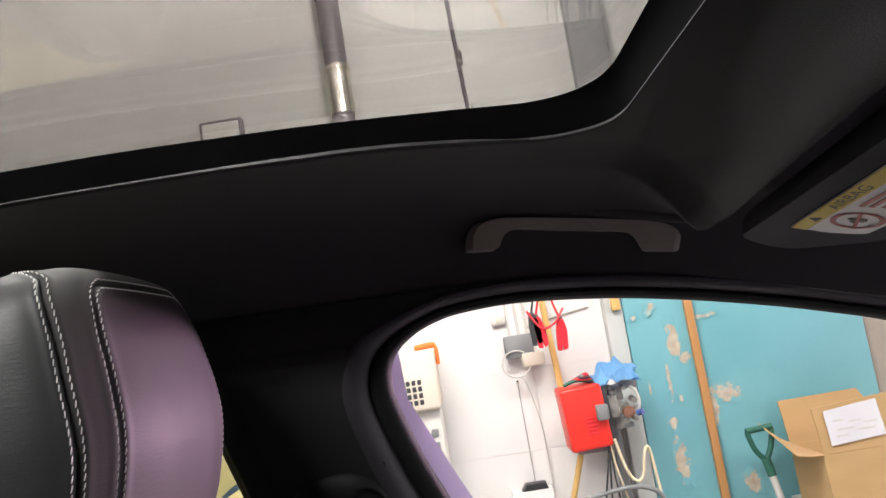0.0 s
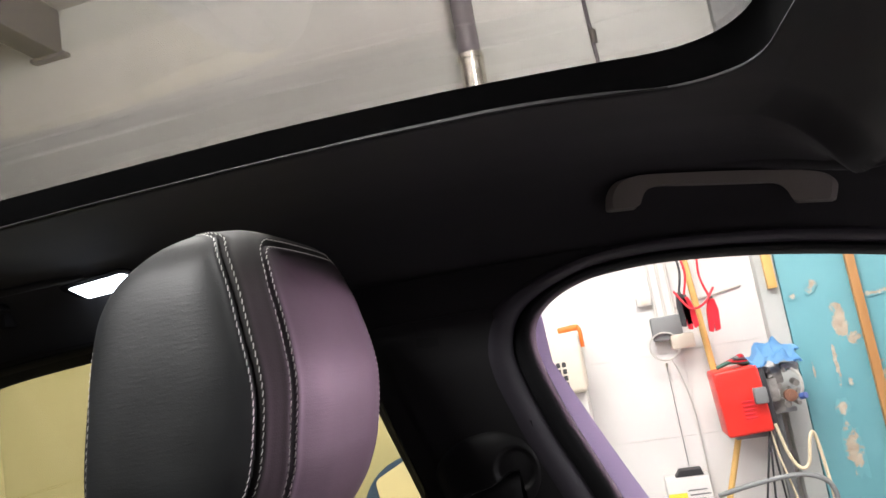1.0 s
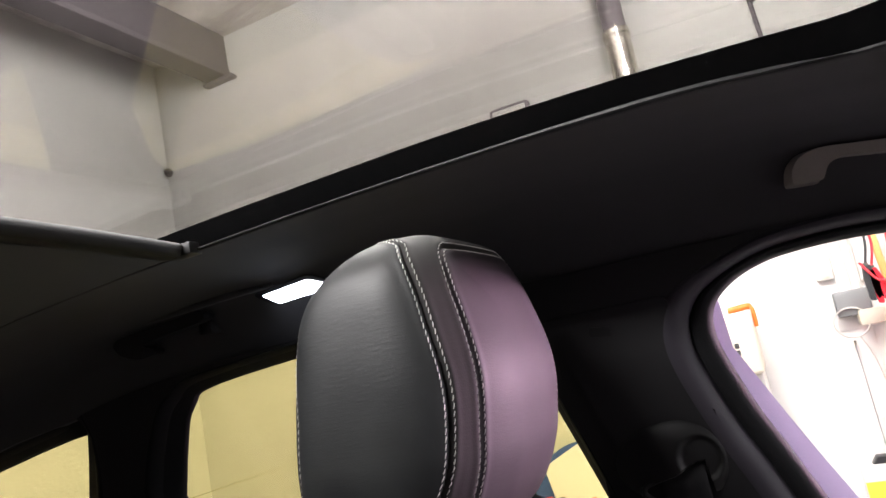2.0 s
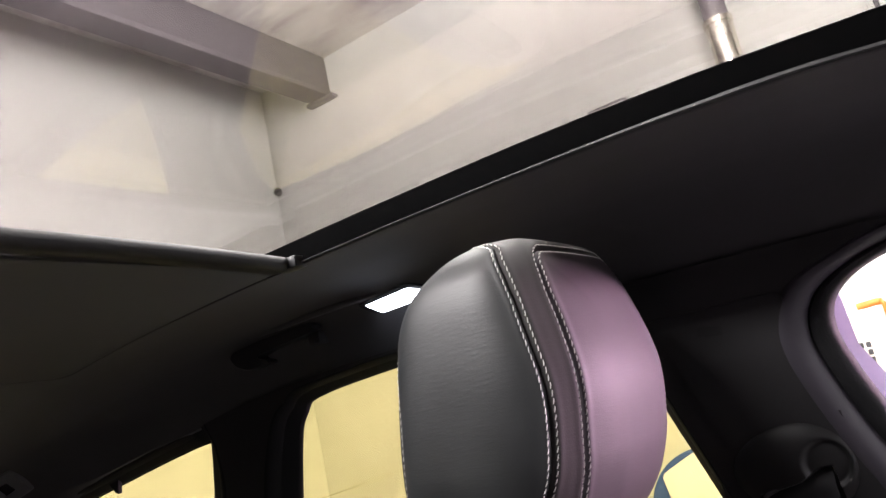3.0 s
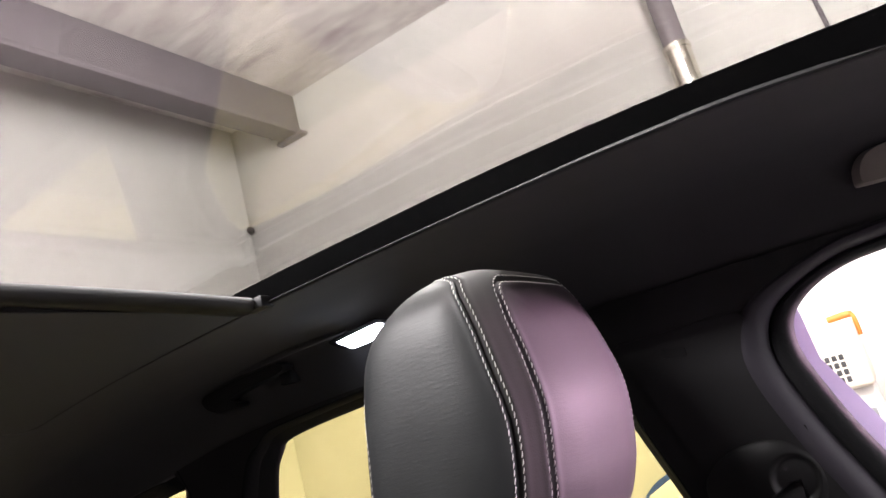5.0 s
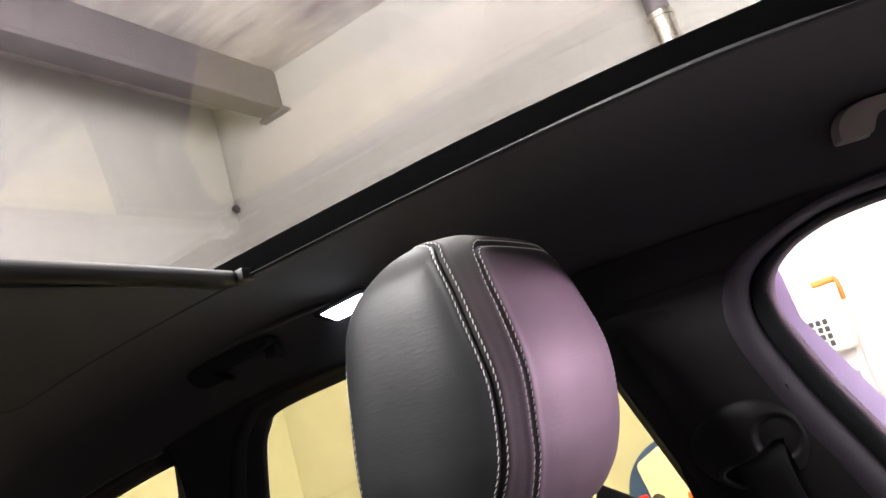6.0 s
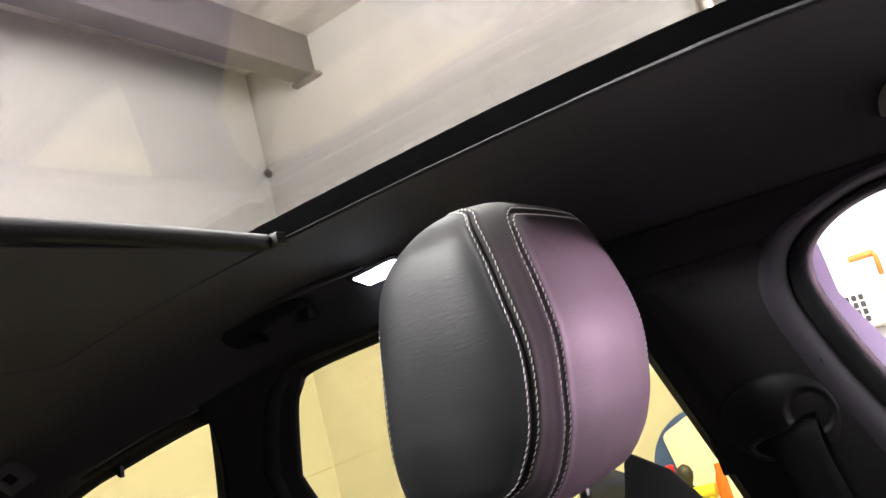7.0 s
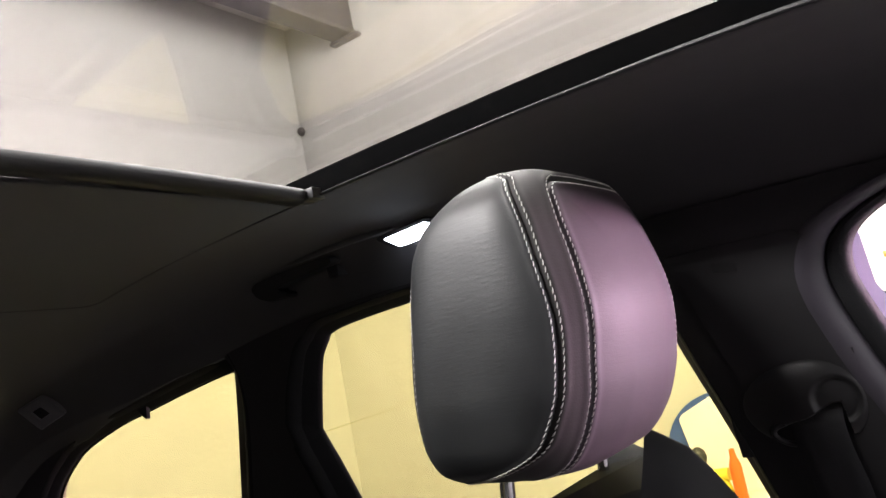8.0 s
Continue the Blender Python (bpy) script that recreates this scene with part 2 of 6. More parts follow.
M = {
    "cloth": weave("headliner_cloth", (0.046, 0.0445, 0.047), (0.062, 0.0605, 0.063)),
    "shade": weave("sunshade_cloth", (0.036, 0.036, 0.035), (0.050, 0.049, 0.048)),
    "trim": surface("pillar_plastic", (0.018, 0.0175, 0.0185), (0.024, 0.0235, 0.0245), scale=5, grain=700, rough=0.5, bump=0.3, depth=0.0006, spec=0.2),
    # pillar plastic again, paler and lavender: the highlight on the rim is coloured in
    "edge": surface("pillar_plastic_lit_edge", (0.029, 0.026, 0.033), (0.037, 0.033, 0.042), scale=5, grain=700, rough=0.6, bump=0.2, depth=0.0006, spec=0.35),
    "guide": surface("belt_guide_plastic", (0.010, 0.0098, 0.0104), (0.014, 0.0137, 0.0145), scale=9, grain=500, rough=0.52, bump=0.15, depth=0.0005, spec=0.28),
    "rubber": surface("rubber_seal", (0.006, 0.006, 0.007), (0.010, 0.010, 0.011), scale=9, grain=300, rough=0.7, bump=0.2, spec=0.2),
    "gloss_black": surface("black_frame_paint", (0.0009, 0.0009, 0.001), (0.0016, 0.0016, 0.0018), scale=6, grain=200, rough=0.8, bump=0.03, spec=0.03),
    "welt": surface("welt_plastic", (0.022, 0.022, 0.0235), (0.032, 0.032, 0.034), scale=15, grain=300, rough=0.4, bump=0.1),
    "handle": surface("handle_plastic", (0.25, 0.225, 0.195), (0.31, 0.28, 0.245), scale=8, grain=600, rough=0.55, bump=0.2, depth=0.0005),
    "handle_black": surface("black_handle_plastic", (0.018, 0.018, 0.019), (0.025, 0.025, 0.027), scale=8, grain=600, rough=0.7, spec=0.2, bump=0.2, depth=0.0005),
    "hook_grey": surface("grey_hook_plastic", (0.10, 0.10, 0.115), (0.13, 0.13, 0.15), scale=8, grain=500, rough=0.5, bump=0.2, depth=0.0005),
    "visor": surface("visor_cover", (0.036, 0.036, 0.042), (0.048, 0.047, 0.055), scale=4, grain=800, rough=0.8, bump=0.3, depth=0.0006, spec=0.25),
    "leather_black": leather("black_leather", (0.0185, 0.0198, 0.0208), 0.48, 0.46),
    "leather_strip": leather("dark_brown_leather", (0.029, 0.027, 0.0262), 0.66, 0.28),
    # charcoal hide; part of the pink light on it is mixed into the colour
    "leather_pink_lit": leather("charcoal_leather_pink_lit", (0.036, 0.0275, 0.033), 0.60, 0.52),
    "seat_black": leather("matt_black_leather", (0.010, 0.010, 0.011), 0.72, 0.2),
    "thread": surface("grey_thread", (0.42, 0.41, 0.39), (0.58, 0.57, 0.54), scale=60, grain=900, rough=0.7, bump=0.3, depth=0.0004),
    "chrome": surface("chromed_post", (0.75, 0.75, 0.76), (0.85, 0.85, 0.86), scale=10, grain=200, rough=0.12, metal=1.0, bump=0.02),
    "belt": surface("belt_webbing", (0.011, 0.011, 0.012), (0.018, 0.018, 0.020), scale=20, grain=600, rough=0.8, bump=0.6, depth=0.0006, spec=0.25, stretch=(1, 4, 1)),
    "roof_glass": pane("roof_glass", (0.71, 0.712, 0.70), 0.03),
    "clear_glass": pane("door_glass", (0.98, 0.985, 0.98), 0.012),
    "privacy_glass": pane("tinted_rear_glass", (0.82, 0.79, 0.545), 0.012),
    "paint": surface("lavender_car_paint", (0.33, 0.275, 0.42), (0.36, 0.30, 0.46), scale=3, grain=900, rough=0.6, bump=0.02, spec=0.15),
    # out-of-view dashboard, lightened so it reflects more light into the cabin
    "dash": surface("lilac_grey_dash", (0.46, 0.43, 0.47), (0.54, 0.51, 0.55), scale=5, grain=500, rough=0.6, bump=0.2, depth=0.0006),
    "carpet": surface("car_carpet", (0.02, 0.02, 0.02), (0.04, 0.04, 0.04), scale=8, grain=300, rough=0.95, bump=0.6),
    "tyre": surface("tyre_rubber", (0.015, 0.015, 0.015), (0.03, 0.03, 0.03), scale=12, grain=200, rough=0.8, bump=0.3),
    "alloy": surface("alloy_rim", (0.4, 0.4, 0.42), (0.5, 0.5, 0.52), scale=12, grain=200, rough=0.3, metal=1.0, bump=0.05),
    "lens": glow("lamp_lens", (0.82, 0.86, 1.0), 15.0),
    "lamp_body": surface("lamp_housing", (0.012, 0.012, 0.014), (0.018, 0.018, 0.021), scale=9, grain=500, rough=0.75, bump=0.15, spec=0.2),
    "tube": glow("added_tube_glow", (1.0, 0.96, 0.9), 3.0),
    "yellow_print": surface("yellow_label_print", (0.72, 0.55, 0.06), (0.78, 0.60, 0.08), scale=20, grain=300, rough=0.5, bump=0.05),
    "white_print": surface("white_label_print", (0.84, 0.79, 0.77), (0.88, 0.84, 0.82), scale=20, grain=300, rough=0.5, bump=0.05),
    "red_print": surface("red_label_print", (0.50, 0.14, 0.13), (0.58, 0.18, 0.16), scale=30, grain=300, rough=0.5, bump=0.05),
    "dark_print": surface("dark_label_print", (0.06, 0.05, 0.03), (0.10, 0.08, 0.05), scale=30, grain=300, rough=0.5, bump=0.05),
    "tile": surface("white_wall_tile", (0.70, 0.685, 0.66), (0.77, 0.755, 0.73), scale=2.2, grain=60, rough=0.35, bump=0.05, depth=0.003),
    "grout": surface("tile_grout", (0.64, 0.625, 0.60), (0.72, 0.70, 0.68), scale=7, grain=120, rough=0.9, bump=0.3),
    "plaster": surface("wall_plaster", (0.53, 0.515, 0.485), (0.63, 0.615, 0.58), scale=1.1, grain=40, rough=0.9, bump=0.35, depth=0.006),
    # for the unseen right wall: dark so little light bounces into the car
    "light_cut_wall": surface("dark_light_cut_wall", (0.05, 0.048, 0.046), (0.09, 0.087, 0.083), scale=2.5, grain=50, rough=0.9, bump=0.4, depth=0.004),
    "board": surface("pale_wall_area", (0.61, 0.58, 0.54), (0.71, 0.68, 0.64), scale=1.3, grain=30, rough=0.8, bump=0.2, depth=0.004, stretch=(1, 2.2, 0.5)),
    "ceiling": surface("stained_ceiling", (0.32, 0.275, 0.275), (0.76, 0.72, 0.68), scale=1.9, grain=9, rough=0.95, bump=0.4, depth=0.01, stretch=(1.9, 0.55, 1), grain_mix=0.35),
    "beam": surface("painted_beam", (0.105, 0.090, 0.099), (0.15, 0.13, 0.14), scale=3, grain=60, rough=0.7, bump=0.3, depth=0.004),
    "concrete": surface("grey_concrete", (0.24, 0.235, 0.235), (0.36, 0.355, 0.35), scale=3.5, grain=70, rough=0.9, bump=0.5, depth=0.004),
    "floor": surface("garage_floor", (0.22, 0.21, 0.20), (0.36, 0.35, 0.33), scale=1.2, grain=50, rough=0.8, bump=0.4, depth=0.004),
    "teal": surface("teal_wall_paint", (0.125, 0.335, 0.375), (0.18, 0.42, 0.46), scale=2.4, grain=40, rough=0.55, bump=0.3, depth=0.004),
    "flake": flaked_paint("bared_plaster", (0.125, 0.335, 0.375), (0.18, 0.42, 0.46)),
    "beige_wall": surface("beige_wall_paint", (0.26, 0.22, 0.185), (0.36, 0.31, 0.265), scale=2.5, grain=50, rough=0.85, bump=0.3, depth=0.004),
    "pipe": surface("painted_pipe", (0.15, 0.13, 0.14), (0.22, 0.19, 0.20), scale=5, grain=120, rough=0.25, bump=0.1),
    "steel": surface("pipe_coupling", (0.62, 0.58, 0.50), (0.8, 0.76, 0.68), scale=15, grain=200, rough=0.25, metal=1.0, bump=0.1),
    "wood": surface("varnished_wood", (0.36, 0.165, 0.05), (0.50, 0.26, 0.095), scale=10, grain=90, rough=0.5, bump=0.3, stretch=(4, 4, 0.4)),
    "wood_yellow": surface("yellow_wood", (0.62, 0.36, 0.10), (0.76, 0.50, 0.18), scale=10, grain=90, rough=0.5, bump=0.3, stretch=(4, 4, 0.4)),
    "card": surface("cardboard", (0.40, 0.25, 0.105), (0.50, 0.32, 0.15), scale=5, grain=140, rough=0.85, bump=0.2, stretch=(1, 1, 3)),
    "paper": surface("white_paper", (0.58, 0.57, 0.60), (0.68, 0.67, 0.69), scale=9, grain=120, rough=0.8, bump=0.05),
    "red_case": surface("red_painted_metal", (0.66, 0.022, 0.014), (0.78, 0.035, 0.022), scale=7, grain=160, rough=0.4, bump=0.08),
    "red_plastic": surface("red_plastic", (0.58, 0.018, 0.03), (0.70, 0.03, 0.045), scale=14, grain=200, rough=0.35, bump=0.08),
    "black_plastic": surface("black_plastic", (0.02, 0.02, 0.022), (0.04, 0.04, 0.042), scale=14, grain=200, rough=0.45, bump=0.1),
    # dark colour that stands for the shade inside grille openings
    "shaded_hole": surface("shaded_grille_opening", (0.03, 0.03, 0.032), (0.05, 0.05, 0.052), scale=14, grain=200, rough=0.7, bump=0.1),
    "pale_cord": surface("pale_grey_cord", (0.46, 0.44, 0.40), (0.58, 0.56, 0.52), scale=25, grain=200, rough=0.6, bump=0.1),
    "pale_concrete": surface("pale_grey_concrete", (0.40, 0.42, 0.40), (0.54, 0.555, 0.53), scale=3.5, grain=70, rough=0.9, bump=0.5, depth=0.004),
    "metal_cast": surface("dull_cast_metal", (0.16, 0.15, 0.14), (0.38, 0.36, 0.33), scale=22, grain=150, rough=0.55, metal=0.3, bump=0.5, depth=0.003),
    "rust": surface("rusty_brown_metal", (0.16, 0.07, 0.04), (0.28, 0.13, 0.08), scale=30, grain=200, rough=0.7, bump=0.4),
    "grey_plastic": surface("grey_plastic", (0.16, 0.165, 0.165), (0.23, 0.235, 0.235), scale=10, grain=200, rough=0.5, bump=0.1),
    "beige_plastic": surface("beige_plastic", (0.60, 0.54, 0.44), (0.70, 0.64, 0.53), scale=7, grain=200, rough=0.5, bump=0.08),
    "white_plastic": surface("white_plastic", (0.55, 0.53, 0.49), (0.64, 0.62, 0.58), scale=7, grain=200, rough=0.5, bump=0.08),
    "orange": surface("orange_plastic", (0.72, 0.13, 0.012), (0.82, 0.18, 0.02), scale=12, grain=200, rough=0.5, bump=0.1),
    "yellow": surface("yellow_plastic", (0.75, 0.60, 0.04), (0.85, 0.70, 0.07), scale=12, grain=200, rough=0.5, bump=0.1),
    "blue_cloth": surface("blue_rag", (0.16, 0.42, 0.75), (0.32, 0.60, 0.88), scale=14, grain=300, rough=0.9, bump=0.4),
    "blue_plastic": surface("blue_plastic", (0.03, 0.07, 0.24), (0.06, 0.11, 0.32), scale=9, grain=200, rough=0.45, bump=0.1),
    "green": surface("green_spade_plastic", (0.015, 0.085, 0.06), (0.03, 0.13, 0.09), scale=14, grain=200, rough=0.45, bump=0.1),
    "machine": surface("greasy_metal", (0.05, 0.045, 0.04), (0.20, 0.17, 0.15), scale=22, grain=150, rough=0.5, metal=0.5, bump=0.5, depth=0.004),
    "cream_hose": surface("cream_rubber", (0.62, 0.52, 0.34), (0.72, 0.62, 0.44), scale=12, grain=200, rough=0.6, bump=0.1),
}


# ---------------------------------------------------------------- builders
def part(name, bm, material, parent=None, label="", smooth=True):
    """Links a bmesh as one mesh object, under a thing or a part where one is given."""
    me = bpy.data.meshes.new(name)
    bmesh.ops.recalc_face_normals(bm, faces=bm.faces)
    bm.to_mesh(me)
    bm.free()
    me.materials.append(M[material])
    for p in me.polygons:
        p.use_smooth = smooth
    if smooth:
        me.set_sharp_from_angle(angle=radians(38))
    ob = new(name, me)
    if parent:
        ob.parent = parent
    if label:
        ob["label"] = label
    return ob


def thing(name, label, category, group="", kind="", at=(0, 0, 0)):
    ob = new(name)
    ob.empty_display_size = 0.02
    ob.location = at
    return tagged(ob, label, category, group, kind)


def lerp(a, b, t):
    return a + (b - a) * t


def table(rows, t):
    """Piecewise-linear look-up in rows of (t, value)."""
    return float(np.interp(t, [r[0] for r in rows], [r[1] for r in rows]))


def curve_table(rows, t):
    """Smooth look-up: monotone cubic through the rows."""
    xs = [r[0] for r in rows]
    ys = [r[1] for r in rows]
    if t <= xs[0]:
        return ys[0]
    if t >= xs[-1]:
        return ys[-1]
    i = max(k for k in range(len(xs) - 1) if xs[k] <= t)
    h = xs[i + 1] - xs[i]
    d = [(ys[k + 1] - ys[k]) / (xs[k + 1] - xs[k]) for k in range(len(xs) - 1)]

    def slope(k):
        if k == 0:
            return d[0]
        if k == len(xs) - 1:
            return d[-1]
        return 0.0 if d[k - 1] * d[k] <= 0 else 2 * d[k - 1] * d[k] / (d[k - 1] + d[k])

    u = (t - xs[i]) / h
    return (2 * u**3 - 3 * u**2 + 1) * ys[i] + (u**3 - 2 * u**2 + u) * h * slope(i) + (3 * u**2 - 2 * u**3) * ys[i + 1] + (u**3 - u**2) * h * slope(i + 1)


def rounded(points, radii, steps=7, closed=True):
    """A 2D outline with its corners rounded off by the radii."""
    out = []
    n = len(points)
    for i, p in enumerate(points):
        p = Vector(p)
        r = radii[i] if isinstance(radii, (list, tuple)) else radii
        if (not closed and i in (0, n - 1)) or r <= 0:
            out.append(p)
            continue
        a, b = Vector(points[i - 1]) - p, Vector(points[(i + 1) % n]) - p
        cut = min(r, 0.49 * a.length, 0.49 * b.length)
        s, e = p + a.normalized() * cut, p + b.normalized() * cut
        for k in range(steps + 1):
            t = k / steps
            out.append(s * (1 - t) ** 2 + p * 2 * t * (1 - t) + e * t**2)
    return out


def resample(points, step, closed=True):
    pts = [Vector(p) for p in points]
    if closed:
        pts = pts + [pts[0]]
    out = []
    for a, b in zip(pts, pts[1:]):
        k = max(1, round((b - a).length / step))
        out += [a.lerp(b, i / k) for i in range(k)]
    if not closed:
        out.append(pts[-1])
    return out


def loft(bm, rings, closed=True, cap=False):
    """Skins rings of the same count."""
    vs = [[bm.verts.new(p) for p in ring] for ring in rings]
    n = len(vs[0])
    for a, b in zip(vs, vs[1:]):
        for i in range(n if closed else n - 1):
            j = (i + 1) % n
            bm.faces.new((a[i], a[j], b[j], b[i]))
    if cap:
        bm.faces.new(vs[0])
        bm.faces.new(vs[-1])
    return vs


def tube(bm, path, radius, sides=10, closed=False, cap=True, flat=None):
    """A round bar along a path. flat: (wide, thick) for a strap-like section."""
    path = [Vector(p) for p in path]
    rings = []
    up = Vector((0.13, 0.21, 0.97))
    for i, p in enumerate(path):
        a = path[i - 1] if (i or closed) else p
        b = path[(i + 1) % len(path)] if (i < len(path) - 1 or closed) else p
        d = (b - a).normalized()
        side = d.cross(up)
        side = side.normalized() if side.length > 0.05 else d.cross(Vector((1, 0, 0))).normalized()
        top = side.cross(d).normalized()
        r = radius(i / max(1, len(path) - 1)) if callable(radius) else radius
        w, h = flat if flat else (r, r)
        rings.append([p + side * w * math.cos(2 * math.pi * k / sides) + top * h * math.sin(2 * math.pi * k / sides) for k in range(sides)])
    if closed:
        rings.append(rings[0])
    loft(bm, rings, True, cap and not closed)


def box(bm, lo, hi, bevel=0.0, m=None, segments=2):
    """A box between two corners, its edges rounded by bevel."""
    lo, hi = Vector(lo), Vector(hi)
    made = bmesh.ops.create_cube(bm, size=1)["verts"]
    for v in made:
        v.co = Vector([lerp(lo[i], hi[i], v.co[i] + 0.5) for i in range(3)])
    if bevel:
        edges = list({e for v in made for e in v.link_edges})
        got = bmesh.ops.bevel(bm, geom=edges, offset=bevel, segments=segments, profile=0.5, affect="EDGES")
        made = list({v for f in got["faces"] for v in f.verts} | {v for v in made if v.is_valid})
    if m:
        for v in made:
            v.co = m @ v.co
    return made


def plate(bm, outline, thick, place, bevel=0.0):
    """Extrudes a 2D outline; place(u, v, w) gives the 3D point."""
    n = len(outline)
    if bevel:
        c = sum((Vector(p) for p in outline), Vector((0, 0))) / n
        size = max((Vector(p) - c).length for p in outline)
        shrink = 1 - bevel / size
        rings = [[place(*(c + (Vector(p) - c) * shrink), 0) for p in outline],
                 [place(*p, bevel) for p in outline],
                 [place(*p, thick - bevel) for p in outline],
                 [place(*(c + (Vector(p) - c) * shrink), thick) for p in outline]]
    else:
        rings = [[place(*p, 0) for p in outline], [place(*p, thick) for p in outline]]
    loft(bm, rings, True, True)


def smooth_path(points, steps=8, closed=False):
    """Catmull-Rom through points."""
    pts = [Vector(p) for p in points]
    n = len(pts)
    out = []
    for i in range(n if closed else n - 1):
        p1, p2 = pts[i], pts[(i + 1) % n]
        p0 = pts[i - 1] if (i or closed) else p1 * 2 - p2
        p3 = pts[(i + 2) % n] if (i + 2 < n or closed) else p2 * 2 - p1
        for k in range(steps):
            t = k / steps
            out.append(0.5 * (2 * p1 + (p2 - p0) * t + (2 * p0 - 5 * p1 + 4 * p2 - p3) * t * t + (3 * p1 - p0 - 3 * p2 + p3) * t**3))
    if not closed:
        out.append(pts[-1])
    return out


def solid_sheet(bm, outer, holes, place, thick):
    """A sheet with holes, cut from 2D outlines, with thickness. place(u, v, w)."""
    loops = [outer] + holes
    flat = bmesh.new()
    for loop in loops:
        vs = [flat.verts.new((p[0], p[1], 0)) for p in loop]
        for i in range(len(vs)):
            flat.edges.new((vs[i - 1], vs[i]))
    bmesh.ops.triangle_fill(flat, use_beauty=True, use_dissolve=False, edges=flat.edges[:])
    flat.verts.index_update()
    faces = [[v.index for v in f.verts] for f in flat.faces]
    cos = [v.co.copy() for v in flat.verts]
    flat.free()
    front = [bm.verts.new(place(c[0], c[1], 0)) for c in cos]
    back = [bm.verts.new(place(c[0], c[1], thick)) for c in cos]
    for f in faces:
        bm.faces.new([front[i] for i in f])
        bm.faces.new([back[i] for i in reversed(f)])
    start = 0
    for loop in loops:
        n = len(loop)
        for i in range(n):
            a, b = start + i, start + (i + 1) % n
            bm.faces.new((front[a], front[b], back[b], back[a]))
        start += n


# ---------------------------------------------------------------- the car: shape of its left side
def glass_x(z):
    """Where the side glass stands at a height, to the left of the middle."""
    return -0.605 + 0.22 * (z - 1.38)


TOP = [(-2.05, 1.17), (-1.95, 1.215), (-1.876, 1.243), (-1.766, 1.272), (-1.68, 1.288), (-1.54, 1.308), (-1.42, 1.322), (-1.23, 1.352), (-1.12, 1.364),
       (-0.95, 1.388), (-0.83, 1.398), (-0.677, 1.405), (-0.4, 1.408), (-0.2, 1.406), (0.063, 1.401), (0.16, 1.391), (0.254, 1.375), (0.347, 1.354),
       (0.418, 1.334), (0.484, 1.316), (0.6, 1.273), (0.72, 1.214), (0.83, 1.13), (0.95, 0.99), (1.0, 0.96)]


def window_top(y):
    return curve_table(TOP, y) + 0.012


DROP = [(-0.1, 0.0), (-0.02, 0.002), (0.05, 0.0085), (0.10, 0.0145), (0.138, 0.0215), (0.158, 0.036), (0.178, 0.061), (0.190, 0.079), (0.197, 0.087), (0.203, 0.083), (0.212, 0.061), (0.235, 0.050), (0.28, 0.060), (0.38, 0.080), (0.5, 0.098), (0.65, 0.118)]


SAG = [(-2.05, 0.225), (-1.9, 0.18), (-1.6, 0.105), (-1.3, 0.057), (-1.14, 0.036), (-0.95, 0.0163), (-0.8, 0.007), (-0.7, 0.0022), (-0.6, -0.0006), (-0.45, -0.0038), (-0.3, -0.005),
       (-0.2, -0.0045), (-0.1, -0.002), (-0.05, 0.0), (-0.02, 0.002)]


def roof_drop(y):
    return table(DROP, y) if y > -0.02 else curve_table(SAG, y)


RISE = [(0.0, 1.0), (0.38, 1.0), (0.42, 0.975), (0.47, 0.90), (0.51, 0.79), (0.535, 0.66), (0.553, 0.50), (0.566, 0.30), (0.575, 0.12), (0.581, 0.0)]


def liner_z(x, y):
    """Height of the headliner cloth."""
    r = abs(x)
    if y > -0.1:
        ahead = y + (0.13 * (0.1 - min(r, 0.5)) + 5.0 * max(0.0, min(r, 0.45) - 0.39) ** 2) * min(1.0, max(0.0, y / 0.2)) ** 1.5
        middle = roof_drop(ahead) * (1 + 0.55 * max(0.0, r - 0.1))
        side = 0.10 * max(0.0, y) + 0.14 * max(0.0, y) ** 2 + min(0.0, roof_drop(y))
        w = min(1.0, max(0.0, (r - 0.44) / 0.12))
        drop = lerp(middle, side, w * w * (3 - 2 * w))
    else:
        drop = roof_drop(y)
    low, high = window_top(y), 1.53 - drop
    return low + (high - low) * curve_table(RISE, abs(x))


FRONT_OUTLINE = [(0.024, 0.98), (-0.050, 1.170), (-0.075, 1.232), (-0.0955, 1.300), (-0.098, 1.333), (-0.089, 1.356), (-0.067, 1.374), (-0.038, 1.386), (-0.003, 1.392),
                 (0.063, 1.393), (0.16, 1.383), (0.254, 1.3665), (0.347, 1.3455), (0.418, 1.3265), (0.484, 1.3065), (0.6, 1.264), (0.72, 1.205), (0.83, 1.12), (0.93, 0.98)]
REAR_OUTLINE = [(-0.846, 0.89), (-0.901, 1.106), (-0.919, 1.173), (-0.934, 1.222), (-0.932, 1.238), (-0.89, 1.331), (-0.865, 1.363), (-0.83, 1.384), (-0.677, 1.397),
                (-0.5, 1.402), (-0.38, 1.398), (-0.335, 1.37), (-0.315, 1.31), (-0.301, 1.257), (-0.276, 1.166), (-0.252, 1.073), (-0.205, 0.89)]
QUARTER_OUTLINE = [(-1.97, 0.99), (-1.95, 1.06), (-1.876, 1.155), (-1.766, 1.222), (-1.681, 1.256), (-1.542, 1.290), (-1.424, 1.310), (-1.234, 1.340),
                   (-1.125, 1.353), (-1.111, 1.343), (-1.205, 1.121), (-1.262, 0.99)]


def window_loop(points):
    path = smooth_path(points, 5)
    return resample(path, 0.012)


